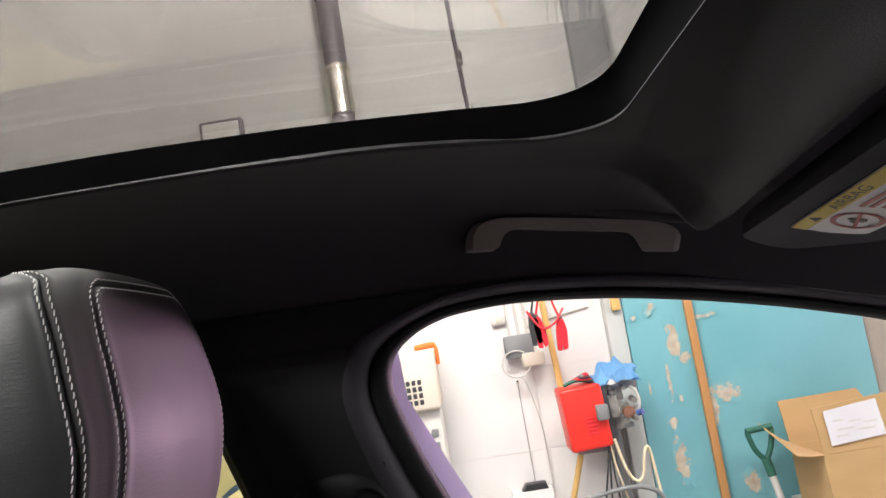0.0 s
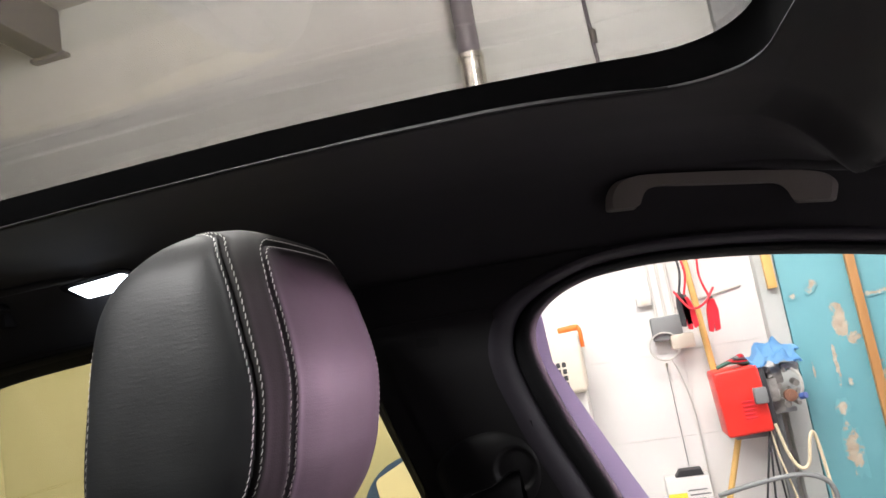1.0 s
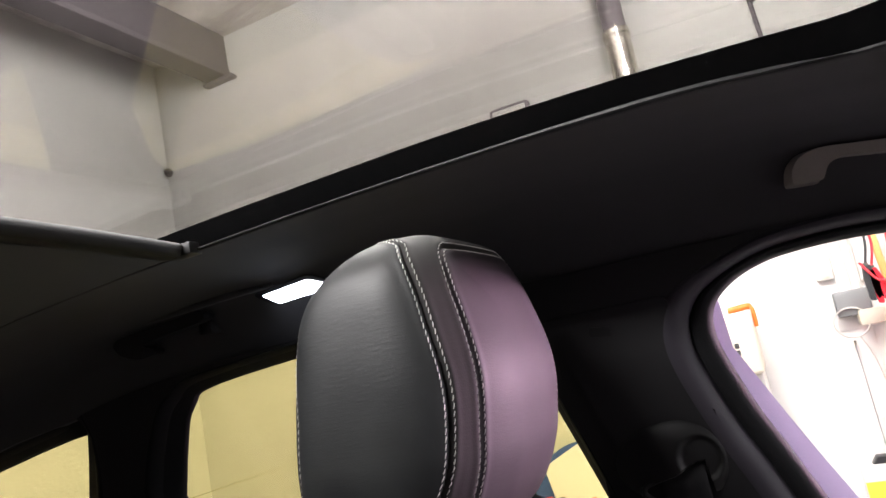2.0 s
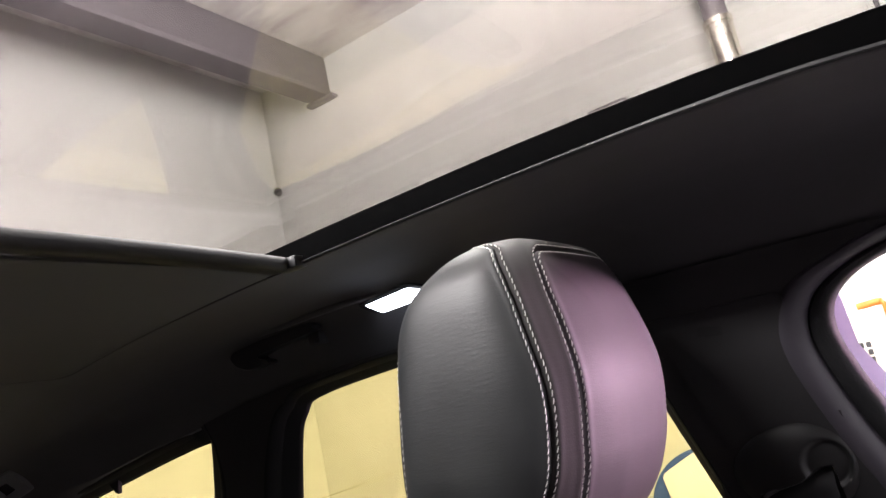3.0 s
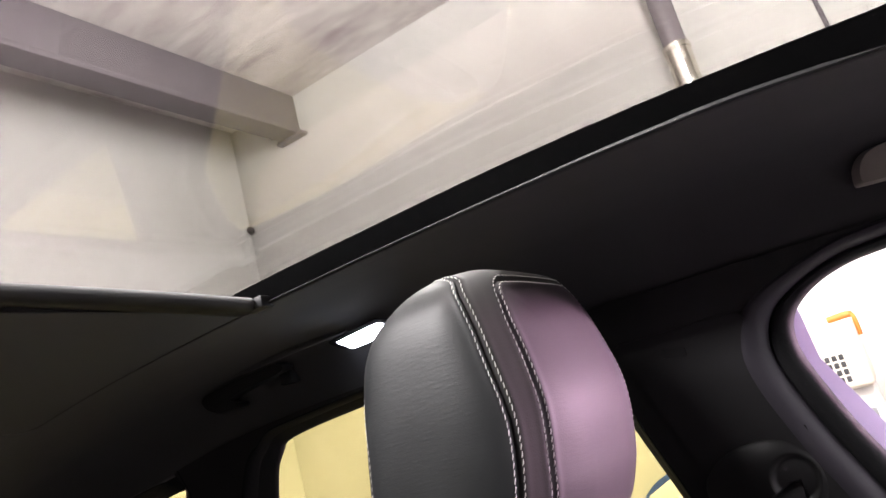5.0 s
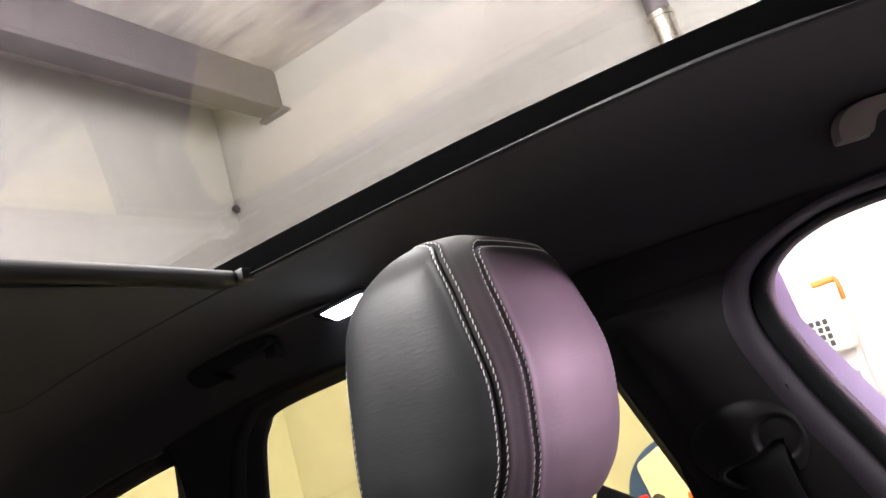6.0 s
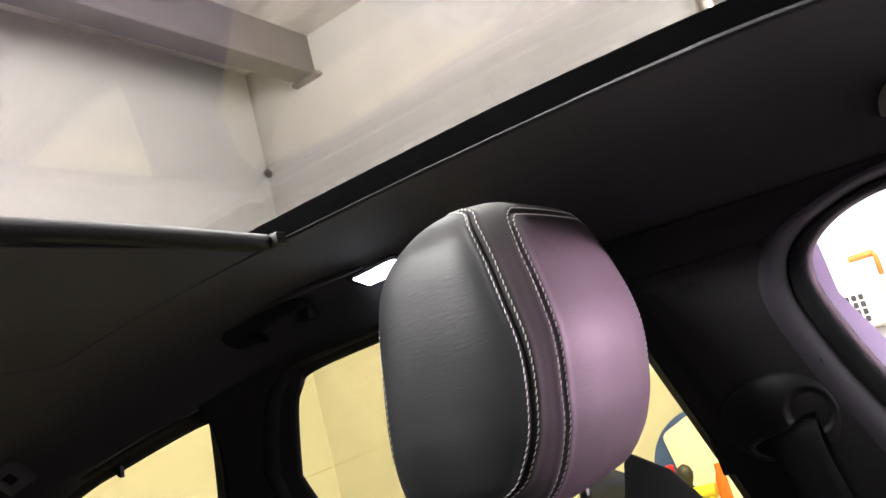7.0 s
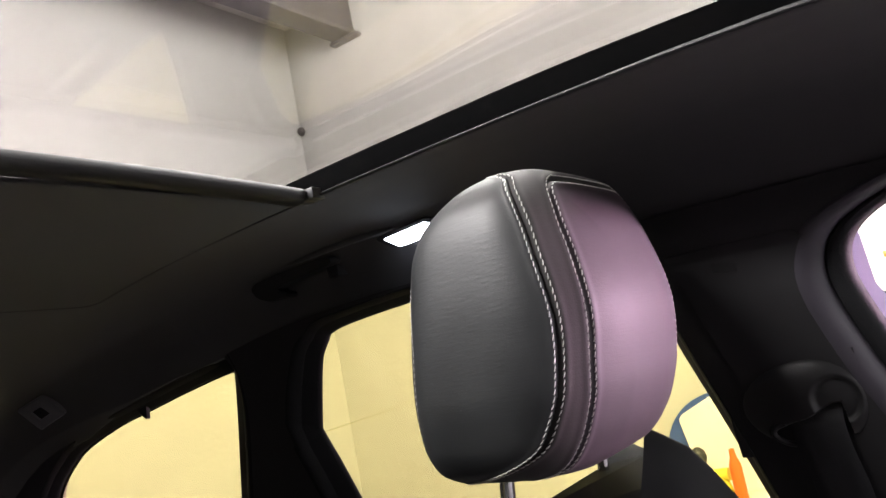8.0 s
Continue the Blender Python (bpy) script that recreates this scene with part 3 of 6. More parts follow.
def grow(loop, amount):
    """Offsets a 2D loop outwards; amount(normal) may vary."""
    n = len(loop)
    area = sum(loop[i - 1].x * loop[i].y - loop[i].x * loop[i - 1].y for i in range(n))
    out = []
    for i in range(n):
        t = (loop[(i + 1) % n] - loop[i - 1]).normalized()
        nor = Vector((t.y, -t.x)) * (1 if area > 0 else -1)
        out.append(loop[i] + nor * (amount(nor) if callable(amount) else amount))
    return out


def at_side(sign, w_scale=1.0):
    """place() for the left (-1) or right (1) flank: u along the car, v up, w inwards from the glass."""
    return lambda u, v, w: Vector((-sign * (glass_x(v) + w * w_scale), u, v))


def outward(loop):
    return sum(loop[i - 1].x * loop[i].y - loop[i].x * loop[i - 1].y for i in range(len(loop)))


def slim(nor, rear=1.0):
    """Seals are narrower along the top and front edges of an opening."""
    if nor.x > 0 and nor.y > 0.2:
        return 0.32
    k = min(1.0, max(0.0, (nor.y - 0.3) / 0.55))
    return lerp(rear, 0.32, k * k * (3 - 2 * k))


def car_window(sign, name, points, glass, label):
    """A side window: pane, rubber seal, and the edge of the trim round it. Returns the outline of its hole."""
    loop = window_loop(points)
    place = at_side(sign)
    rear = 0.82 if glass == "clear_glass" else 1.0
    win = thing(name, label, "car window", kind="structure")
    bm = bmesh.new()
    plate(bm, loop if glass == "clear_glass" else grow(loop, 0.012), 0.004, lambda u, v, w: place(u, v, w - 0.012))
    sheet = part("pane", bm, glass, win)
    sheet.visible_shadow = False
    bm = bmesh.new()
    # seals are slimmer along the top: the width glides round the corners
    n = len(loop)
    raw = []
    for i in range(n):
        t = (loop[(i + 1) % n] - loop[i - 1]).normalized()
        nor = Vector((t.y, -t.x))
        raw.append(slim(nor if outward(loop) > 0 else -nor, rear))
    k = np.exp(-0.5 * (np.arange(-12, 13) / 4.0) ** 2)
    wide = np.convolve(np.concatenate([raw[-12:], raw, raw[:12]]), k / k.sum(), "valid")

    def ring_at(off, w):
        base = grow(loop, 1.0)
        return [place(*(p + (q - p) * (off * (s if off > 0 else 1))), w) for p, q, s in zip(loop, base, wide)]

    rings = []
    profile = ((-0.001, -0.014), (0.0, -0.003), (0.004, 0.004), (0.011, 0.008), (0.020, 0.0100), (0.028, 0.0085), (0.033, 0.003))
    if glass != "clear_glass":
        profile = ((0.013, -0.014), (0.0, -0.004), (0.002, -0.001), (0.008, 0.002), (0.016, 0.0055), (0.026, 0.0095), (0.034, 0.0125))
    for off, w in profile:
        rings.append(ring_at(off, w))
    loft(bm, rings, True)
    part("seal", bm, "rubber", win)
    bm = bmesh.new()
    rings = []
    profile = ((0.031, 0.0), (0.033, 0.0118), (0.038, 0.0155), (0.044, 0.0195), (0.050, 0.0228), (0.057, 0.0245), (0.063, 0.0236))
    if glass == "clear_glass":
        profile = ((0.029, 0.0), (0.031, 0.006), (0.035, 0.0130), (0.041, 0.0185), (0.048, 0.0230), (0.056, 0.0258), (0.065, 0.0264), (0.074, 0.0238))
    for off, w in profile:
        rings.append(ring_at(off, w))
    loft(bm, rings, True)
    if name == "window_3":
        # black printed border of the pane
        rim = bmesh.new()
        loft(rim, [[place(*q, -0.0145) for q in grow(loop, off)] for off in (-0.001, 0.02, 0.042)], True)
        part("pane_border", rim, "gloss_black", win)
    part("trim_edge", bm, "edge" if glass == "clear_glass" else "rubber", win, "smooth dark plastic edge of the trim")
    return win, [p + (q - p) * ((0.067 if glass == "clear_glass" else 0.061) * s) for p, q, s in zip(loop, grow(loop, 1.0), wide)]


def car_flank(sign, word):
    place = at_side(sign)
    holes = []
    wins = []
    for name, pts, glass, label in (("window_1", FRONT_OUTLINE, "clear_glass", f"clear front door window of the car, {word} flank"),
                                    ("window_2", REAR_OUTLINE, "privacy_glass", f"yellow-tinted rear door window of the car, {word} flank"),
                                    ("window_3", QUARTER_OUTLINE, "privacy_glass", f"yellow-tinted rear quarter window of the car, {word} flank")):
        win, hole = car_window(sign, name, pts, glass, label)
        wins.append(win)
        holes.append(hole)
    top = [(y, window_top(y) + 0.004) for y in np.linspace(1.0, -2.05, 90)]
    outer = [Vector(p) for p in top] + [Vector((-2.05, 0.45)), Vector((1.0, 0.45))]
    bm = bmesh.new()
    solid_sheet(bm, outer, holes, lambda u, v, w: place(u, v, 0.024 - w), 0.006)
    tagged(part("wall_side_trim", bm, "trim"), f"dark grey plastic pillar and roof trim, {word} flank", "car trim", kind="structure")
    # outer skin of the doors and pillars
    skin_holes = [grow(window_loop(p), lambda n, i=i: (0.024 if n.y > (0.8 if i == 1 and n.x < 0 else 0.4) else 0.06) if i else 0.012) for i, p in enumerate((FRONT_OUTLINE, REAR_OUTLINE, QUARTER_OUTLINE))]
    bm = bmesh.new()
    solid_sheet(bm, outer, skin_holes, lambda u, v, w: place(u, v, -0.03 - w), 0.01)
    tagged(part("wall_body_side", bm, "paint"), f"lavender painted outer body panel, {word} flank", "car body", kind="structure")
    return wins


left_wins = car_flank(-1, "passenger's")
car_flank(1, "driver's")

# upright painted frame of the passenger's door behind its pane
bm = bmesh.new()
front_y = lambda v: table([(0.98, 0.058), (1.157, -0.026), (1.205, -0.048), (1.249, -0.067), (1.301, -0.09), (1.36, -0.092), (1.40, -0.10)], v)  # noqa: E731
rows_ = []
for v in np.linspace(0.98, 1.39, 24):
    fy = front_y(v)
    rows_.append([Vector((glass_x(v) - 0.046, fy + 0.004, v)), Vector((glass_x(v) - 0.026, fy - 0.016, v)), Vector((glass_x(v) - 0.013, fy - 0.034, v)), Vector((glass_x(v) - 0.013, fy - 0.07, v)), Vector((glass_x(v) - 0.055, fy - 0.07, v)), Vector((glass_x(v) - 0.055, fy + 0.002, v))])
loft(bm, rows_, True, True)
part("door_frame", bm, "paint", left_wins[0], "lavender painted door frame")

# hanging clip under the top edge of the quarter window
bm = bmesh.new()
plate(bm, [Vector((-1.385, 1.33)), Vector((-1.40, 1.297)), Vector((-1.408, 1.299)), Vector((-1.43, 1.33))], 0.008, lambda u, v, w: at_side(-1)(u, v, w + 0.001), 0.001)
part("clip", bm, "rubber", left_wins[2])


# ---------------------------------------------------------------- roof
def opening_loop(half, front, rear, radius):
    pts = rounded([Vector((-half, front)), Vector((half, front)), Vector((half, rear)), Vector((-half, rear))], [radius, radius, 0.03, 0.03], 70)
    return resample(pts, 0.013)


def outer_match(p, half, front, rear, radius, out_half, out_front, out_rear):
    """The point of the outer rectangle that belongs to a point of the opening."""
    p = Vector((max(-half, min(half, p.x)), p.y))
    sx = -1 if p.x < 0 else 1
    if rear + radius <= p.y <= front - radius:
        return Vector((sx * out_half, p.y))
    end, oy, sy = (front, out_front, 1) if p.y > 0.5 * (front + rear) else (rear, out_rear, -1)
    if abs(p.x) <= half - radius:
        return Vector((p.x, oy))
    a = math.atan2(abs(p.x) - (half - radius), sy * (p.y - (end - sy * radius)))
    t = 1 - a / (math.pi / 2)
    la, lb = abs(oy - (end - sy * radius)), out_half - (half - radius)
    s = t * (la + lb)
    if s < la:
        return Vector((sx * out_half, end - sy * radius + sy * s))
    return Vector((sx * (out_half - (s - la)), oy))


def roof_sheet(half, front, rear, radius, out_half, out_front, out_rear, lift, scale_x, first_rings):
    loop = opening_loop(half, front, rear, radius)
    rings = [list(r) for r in first_rings(loop)]
    for t in (*np.linspace(0.03, 0.30, 110), *np.linspace(0.31, 1.0, 70)):
        ring = []
        for p in loop:
            q = p.lerp(outer_match(p, half, front, rear, radius, out_half, out_front, out_rear), t)
            ring.append(Vector((q.x, q.y, liner_z(q.x * scale_x, q.y) + lift)))
        rings.append(ring)
    return loop, rings


HALF, FRONT, REAR, RADIUS = 0.382, 0.138, -1.14, 0.09


GLASS = [(-1.3, 1.532), (-1.14, 1.545), (-1.0, 1.549), (-0.8, 1.5564), (-0.6, 1.5639), (-0.45, 1.567), (-0.3, 1.569), (-0.15, 1.5667), (0.0, 1.560), (0.1, 1.5528), (0.17, 1.547), (0.26, 1.538)]


def glass_z(y):
    """Height of the curved roof glass along the car."""
    return curve_table(GLASS, y)


def rolled_edge(loop):
    for out, up in ((0.007, 0.0048), (0.004, 0.0046), (0.0018, 0.0038), (0.0005, 0.0026), (0.0, 0.0014), (0.0010, 0.0005), (0.003, 0.0001)):
        ring = grow(loop, out)
        yield [Vector((p.x, p.y, liner_z(q.x, q.y) + up)) for p, q in zip(ring, loop)]


loop, rings = roof_sheet(HALF, FRONT, REAR, RADIUS, 0.581, 0.62, -2.05, 0.0, 1.0, rolled_edge)
tuck = lambda y: 0.002 + 0.03 * min(1.0, max(0.0, (-1.42 - y) / 0.2))  # noqa: E731
rings.append([Vector((math.copysign(-0.018 - glass_x(p.z - tuck(p.y)), p.x), p.y, p.z - tuck(p.y))) if abs(p.x) > 0.57 else p - Vector((0, 0, 0.01)) for p in rings[-1]])
bm = bmesh.new()
loft(bm, rings, True)
tagged(part("ceiling_headliner", bm, "cloth"), "dark grey knitted headliner round the glass roof", "headliner", kind="structure")

# flat grey welt that lies on the lip of the opening, wider towards the front
for side in (-1, 1):
    line = sorted([p for p in loop if p.x * side > 0.3 and -1.11 < p.y < 0.075], key=lambda p: p.y)
    rings = []
    for p in line:
        h = table([(-1.11, 0.0004), (-1.0, 0.0011), (-0.5, 0.0016), (-0.25, 0.0026), (-0.1, 0.0040), (0.02, 0.0038), (0.075, 0.0004)], p.y)
        z = liner_z(p.x, p.y) + 0.0022
        rings.append([Vector((p.x + side * o, p.y, z + u)) for o, u in ((0.0030, -0.0004), (-0.0010, 0.0), (-0.0015, 0.25 * h), (-0.0006, h), (0.0035, 1.15 * h))])
    bm = bmesh.new()
    loft(bm, rings, closed=True, cap=True)
    tagged(part("trim_welt", bm, "welt"), "thin grey plastic welt along the roof opening", "trim", kind="structure")

bm = bmesh.new()
inner = grow(loop, 0.0035)
reach = lambda y: min(1.0, max(0.0, (y - 0.03) / 0.1))  # noqa: E731
rings = [[Vector((p.x, p.y, liner_z(q.x, q.y) + 0.003)) for p, q in zip(inner, loop)],
         [Vector((p.x, p.y, glass_z(p.y) - 0.008)) for p in inner],
         [Vector((p.x, p.y - 0.006 * reach(p.y), glass_z(p.y))) for p in grow(loop, 0.005)],
         [Vector((p.x, p.y, glass_z(p.y) + 0.0006)) for p in grow(loop, 0.10)]]
loft(bm, rings, True)
tagged(part("trim_roof_frame", bm, "gloss_black"), "black frame between headliner and glass roof", "roof frame", kind="structure")

bm = bmesh.new()
skins = []
for lift in (0.0016, 0.0066):
    rows_ = []
    for y in np.linspace(REAR - 0.095, FRONT + 0.095, 140):
        hw = HALF + 0.095 - 0.10 * (max(0.0, abs(y - 0.5 * (FRONT + REAR)) - 0.634) / 0.1) ** 2
        rows_.append([Vector((hw * u, y, glass_z(y) + lift + 0.004 * (1 - u * u))) for u in np.linspace(-1, 1, 121)])
    skins.append(loft(bm, rows_, closed=False))
edge = lambda g: g[0] + [r[-1] for r in g[1:-1]] + g[-1][::-1] + [r[0] for r in g[-2:0:-1]]  # noqa: E731
low_edge, top_edge = edge(skins[0]), edge(skins[1])
for i in range(len(low_edge)):
    bm.faces.new((low_edge[i - 1], low_edge[i], top_edge[i], top_edge[i - 1]))
roof_pane = tagged(part("window_roof", bm, "roof_glass"), "panoramic tinted glass roof of the car", "glass roof", kind="structure")
roof_pane.visible_shadow = False

_, rings = roof_sheet(HALF + 0.096, FRONT + 0.096, REAR - 0.096, 0.16, 0.66, 0.62, -2.05, 0.036, 0.581 / 0.66, lambda lp: [[Vector((p.x, p.y, glass_z(p.y) - 0.012)) for p in lp]])
bm = bmesh.new()
loft(bm, rings, True)
tagged(part("roof_skin", bm, "paint"), "lavender painted car roof round the glass", "car roof", kind="structure")

# sunshade: a cloth panel half drawn back under the glass, its pull bar and end clip
EDGE = -0.635
shade = thing("sunshade", "half-open dark grey cloth sunshade under the glass roof", "sunshade", at=(0, EDGE, 1.535))
bm = bmesh.new()
rows_ = []
for k in range(15):
    y = lerp(EDGE - 0.012, REAR - 0.02, k / 14)
    rows_.append([Vector((x, y - EDGE, -0.0035 - 0.004 * (1 - (x / 0.40) ** 2) * math.sin(math.pi * k / 14) - roof_drop(y))) for x in np.linspace(-0.3816, 0.3816, 17)])
loft(bm, rows_, closed=False)
loft(bm, [[p + Vector((0, 0, 0.004)) for p in r] for r in rows_], closed=False)
part("panel", bm, "shade", shade)
bm = bmesh.new()
section = rounded([Vector((-0.020, -0.009)), Vector((0.012, -0.011)), Vector((0.016, 0.007)), Vector((-0.018, 0.009))], 0.009, 4)
loft(bm, [[Vector((x, p.x, p.y + 0.010 * (1 - (x / 0.37) ** 2))) for p in section] for x in np.linspace(-0.368, 0.368, 33)], True, True)
part("pull_bar", bm, "trim", shade, "rounded black pull bar")
for sx in (-1, 1):
    bm = bmesh.new()
    box(bm, (sx * 0.381 - 0.011, -0.010, -0.008), (sx * 0.381 + 0.011, 0.024, 0.007), 0.003)
    part("end_clip", bm, "black_plastic", shade)


# ---------------------------------------------------------------- roof fittings
def on_liner(x, y, out=0.0):
    """A point on the headliner, and out from it into the car."""
    e = 1e-3
    p = Vector((x, y, liner_z(x, y)))
    dx = Vector((2 * e, 0, liner_z(x + e, y) - liner_z(x - e, y)))
    dy = Vector((0, 2 * e, liner_z(x, y + e) - liner_z(x, y - e)))
    nor = dx.cross(dy).normalized()
    if nor.z > 0:
        nor.negate()
    return p + nor * out, nor


GRIP = [(0.009, 1.4525), (0.011, 1.4685), (0.022, 1.4805), (0.045, 1.4835), (0.13, 1.4705), (0.215, 1.4545), (0.236, 1.447), (0.244, 1.437), (0.239, 1.4185), (0.201, 1.4245), (0.196, 1.4375),
        (0.186, 1.4475), (0.12, 1.4590), (0.062, 1.4695), (0.047, 1.4655), (0.039, 1.4500)]


def grab_handle(name, label, tone):
    """A handle with a flat bar between two block feet, its outline drawn on the flank."""
    ob = thing(name, label, "grab handle", "grab handles", at=(-0.56, 0.12, 1.46))
    o = Vector(ob.location)
    bm = bmesh.new()
    line = rounded([Vector(p) for p in GRIP], [0.004, 0.008, 0.008, 0.01, 0.05, 0.02, 0.008, 0.008, 0.004, 0.004, 0.006, 0.008, 0.05, 0.008, 0.006, 0.004], 4)
    plate(bm, line, 0.024, lambda u, v, w: Vector((-0.566 + w + 0.35 * (v - o.z), u, v)) - o, 0.008)
    part("grip", bm, tone, ob)
    for u in (0.026, 0.220):
        y, z = u, 1.444 if u > 0.1 else 1.470
        bm = bmesh.new()
        box(bm, Vector((-0.592, y - 0.013, z - 0.014)) - o, Vector((-0.555, y + 0.013, z + 0.010)) - o, 0.004)
        part("foot", bm, tone, ob)
    bm = bmesh.new()
    lip = smooth_path([Vector((-0.545, *p)) - o for p in ((-0.035, 1.488), (-0.01, 1.4925), (0.04, 1.495), (0.10, 1.489), (0.18, 1.472), (0.25, 1.453), (0.285, 1.445))], 6)
    tube(bm, lip, lambda t: 0.002 + 0.009 * math.sin(math.pi * t) ** 0.6, 12)
    part("pocket_lip", bm, "cloth", ob, "cloth lip of the pocket above the grip")
    return ob


grab_handle("grab_handle", "beige plastic grab handle above the front passenger door", "handle")
rear_grip = thing("grab_handle", "black plastic grab handle above the rear door", "grab handle", "grab handles", at=(-0.525, -0.80, 1.48))
ro = Vector(rear_grip.location)
REAR_GRIP = [(-0.937, 1.472), (-0.925, 1.4795), (-0.893, 1.4825), (-0.86, 1.485), (-0.80, 1.4875), (-0.755, 1.4885), (-0.742, 1.485), (-0.740, 1.478), (-0.752, 1.4735), (-0.765, 1.4725),
             (-0.800, 1.4705), (-0.850, 1.4665), (-0.874, 1.4625), (-0.872, 1.4575), (-0.857, 1.4525), (-0.858, 1.4465), (-0.905, 1.4455), (-0.930, 1.4555)]
bm = bmesh.new()
plate(bm, rounded([Vector(p) for p in REAR_GRIP], 0.008, 4), 0.022, lambda u, v, w: Vector((-0.548 + w + 0.3 * (v - ro.z), u, v)) - ro, 0.006)
part("grip", bm, "handle_black", rear_grip)
for u in (-0.905, -0.76):
    bm = bmesh.new()
    box(bm, Vector((-0.585, u - 0.012, 1.456)) - ro, Vector((-0.540, u + 0.012, 1.476)) - ro, 0.004)
    part("foot", bm, "handle_black", rear_grip)
bm = bmesh.new()
tube(bm, smooth_path([Vector(p) - ro for p in ((-0.530, -0.955, 1.488), (-0.528, -0.90, 1.4945), (-0.526, -0.80, 1.498), (-0.525, -0.70, 1.4995), (-0.527, -0.62, 1.497))], 6), lambda t: 0.002 + 0.006 * math.sin(math.pi * t) ** 0.6, 12)
part("pocket_lip", bm, "cloth", rear_grip, "cloth lip of the pocket above the grip")

# reading lamp on the headliner above the rear door
c, nor = on_liner(-0.538, -0.612)
lamp = thing("reading_lamp", "switched-on white LED reading lamp in the headliner", "reading lamp", at=c)
along, slope = Vector((0, 1, 0)), Vector((0, 1, 0)).cross(nor).normalized()
lamp_place = lambda u, v, w: along * u + slope * v + nor * w  # noqa: E731
bm = bmesh.new()
plate(bm, rounded([Vector((-0.052, -0.004)), Vector((0.046, -0.014)), Vector((0.072, 0.006)), Vector((0.056, 0.027)), Vector((-0.027, 0.029))], 0.008, 4), 0.0055, lambda u, v, w: lamp_place(u, v, w - 0.003), 0.0006)
part("housing", bm, "lamp_body", lamp)
bm = bmesh.new()
plate(bm, rounded([Vector((-0.037, 0.0005)), Vector((0.042, -0.0065)), Vector((0.060, 0.006)), Vector((0.048, 0.0185)), Vector((-0.023, 0.0215))], [0.002, 0.004, 0.003, 0.004, 0.003], 3), 0.0012, lambda u, v, w: lamp_place(u, v, w + 0.0023), 0.0003)
part("lens", bm, "lens", lamp, "glowing frosted lens")

# square clip plate on the rear headliner
c, nor = on_liner(-0.549, -1.68)
hook = thing("coat_hook", "small grey square clip plate with a dark slot", "coat hook", at=c)
HOOK = [(-0.520, -1.730), (-0.524, -1.625), (-0.566, -1.612), (-0.568, -1.732)]
mid = sum((on_liner(*q)[0] for q in HOOK), Vector()) / 4
ring = [q - mid for q in rounded([on_liner(*q)[0] for q in HOOK], 0.006, 3)]
lift = mid - c
bm = bmesh.new()
loft(bm, [[lift + q * k + nor * w for q in ring] for k, w in ((1.0, -0.012), (1.0, 0.004), (0.93, 0.0065), (0.40, 0.0065), (0.36, 0.001))], True)
part("plate", bm, "hook_grey", hook)
bm = bmesh.new()
loft(bm, [[lift + q * 0.42 + nor * w for q in ring] for w in (-0.004, 0.003)], True, True)
part("slot", bm, "rubber", hook)

# sun visor with its warning label
visor = thing("sun_visor", "folded dark grey sun visor with an airbag warning label", "sun visor", at=(-0.33, 0.28, 1.42))
VO = Vector((-0.33, 0.28, 1.42))


def visor_place(u, v, w):
    """u across the car, v forward, w down from the visor's underside plane."""
    z = 1.43 - 0.35 * (v - 0.25)
    return Vector((u, v, z)) + Vector((0, -0.33, -0.944)) * w - VO


bm = bmesh.new()
outline = rounded([Vector((-0.075, 0.226)), Vector((-0.075, 0.355)), Vector((-0.41, 0.376)), Vector((-0.535, 0.335)), Vector((-0.515, 0.283))], [0.03, 0.03, 0.05, 0.05, 0.04], 6)
plate(bm, outline, 0.022, lambda u, v, w: visor_place(u, v, w - 0.022), 0.007)
part("panel", bm, "visor", visor)
bm = bmesh.new()
tube(bm, [visor_place(-0.49, 0.30, -0.012), visor_place(-0.51, 0.345, -0.03), Vector((-0.53, 0.37, 1.45)) - VO], 0.007, 10)
part("hinge_arm", bm, "black_plastic", visor)
bm = bmesh.new()
plate(bm, rounded([Vector((-0.11, 0.20)), Vector((-0.11, 0.235)), Vector((-0.075, 0.235)), Vector((-0.075, 0.20))], 0.008, 3), 0.055, lambda u, v, w: visor_place(u, v, w - 0.066), 0.003)
part("clip", bm, "black_plastic", visor)


def label_place(u, v, w):
    """u along the label from its outer end, v from its rear edge forward."""
    x, y = -0.416 + u, 0.294 + v - 0.155 * u
    return visor_place(x, y, 0.0006 + w)


bm = bmesh.new()
plate(bm, rounded([Vector((0, 0)), Vector((0.235, 0)), Vector((0.235, 0.056)), Vector((0.02, 0.056)), Vector((0.002, 0.03))], [0.003, 0.003, 0.006, 0.008, 0.006], 3), 0.0006, label_place)
sticker = part("warning_label", bm, "white_print", visor, "white and yellow airbag warning label")
bm = bmesh.new()
plate(bm, [Vector((0.0005, 0.0005)), Vector((0.2345, 0.0005)), Vector((0.2345, 0.013)), Vector((0.0012, 0.013))], 0.0005, lambda u, v, w: label_place(u, v, w + 0.0007))
part("yellow_band", bm, "yellow_print", sticker)


def lettering(name, text, size, m, material, parent):
    """A line of text as a mesh part."""
    cu = bpy.data.curves.new(name, "FONT")
    cu.body, cu.size, cu.align_x, cu.align_y = text, size, "CENTER", "CENTER"
    tmp = bpy.data.objects.new(name, cu)
    scene.collection.objects.link(tmp)
    me = bpy.data.meshes.new_from_object(tmp.evaluated_get(bpy.context.evaluated_depsgraph_get()))
    bpy.data.objects.remove(tmp)
    me.transform(m)
    me.materials.clear()
    me.materials.append(M[material])
    ob = new(name, me)
    ob.parent = parent
    return ob


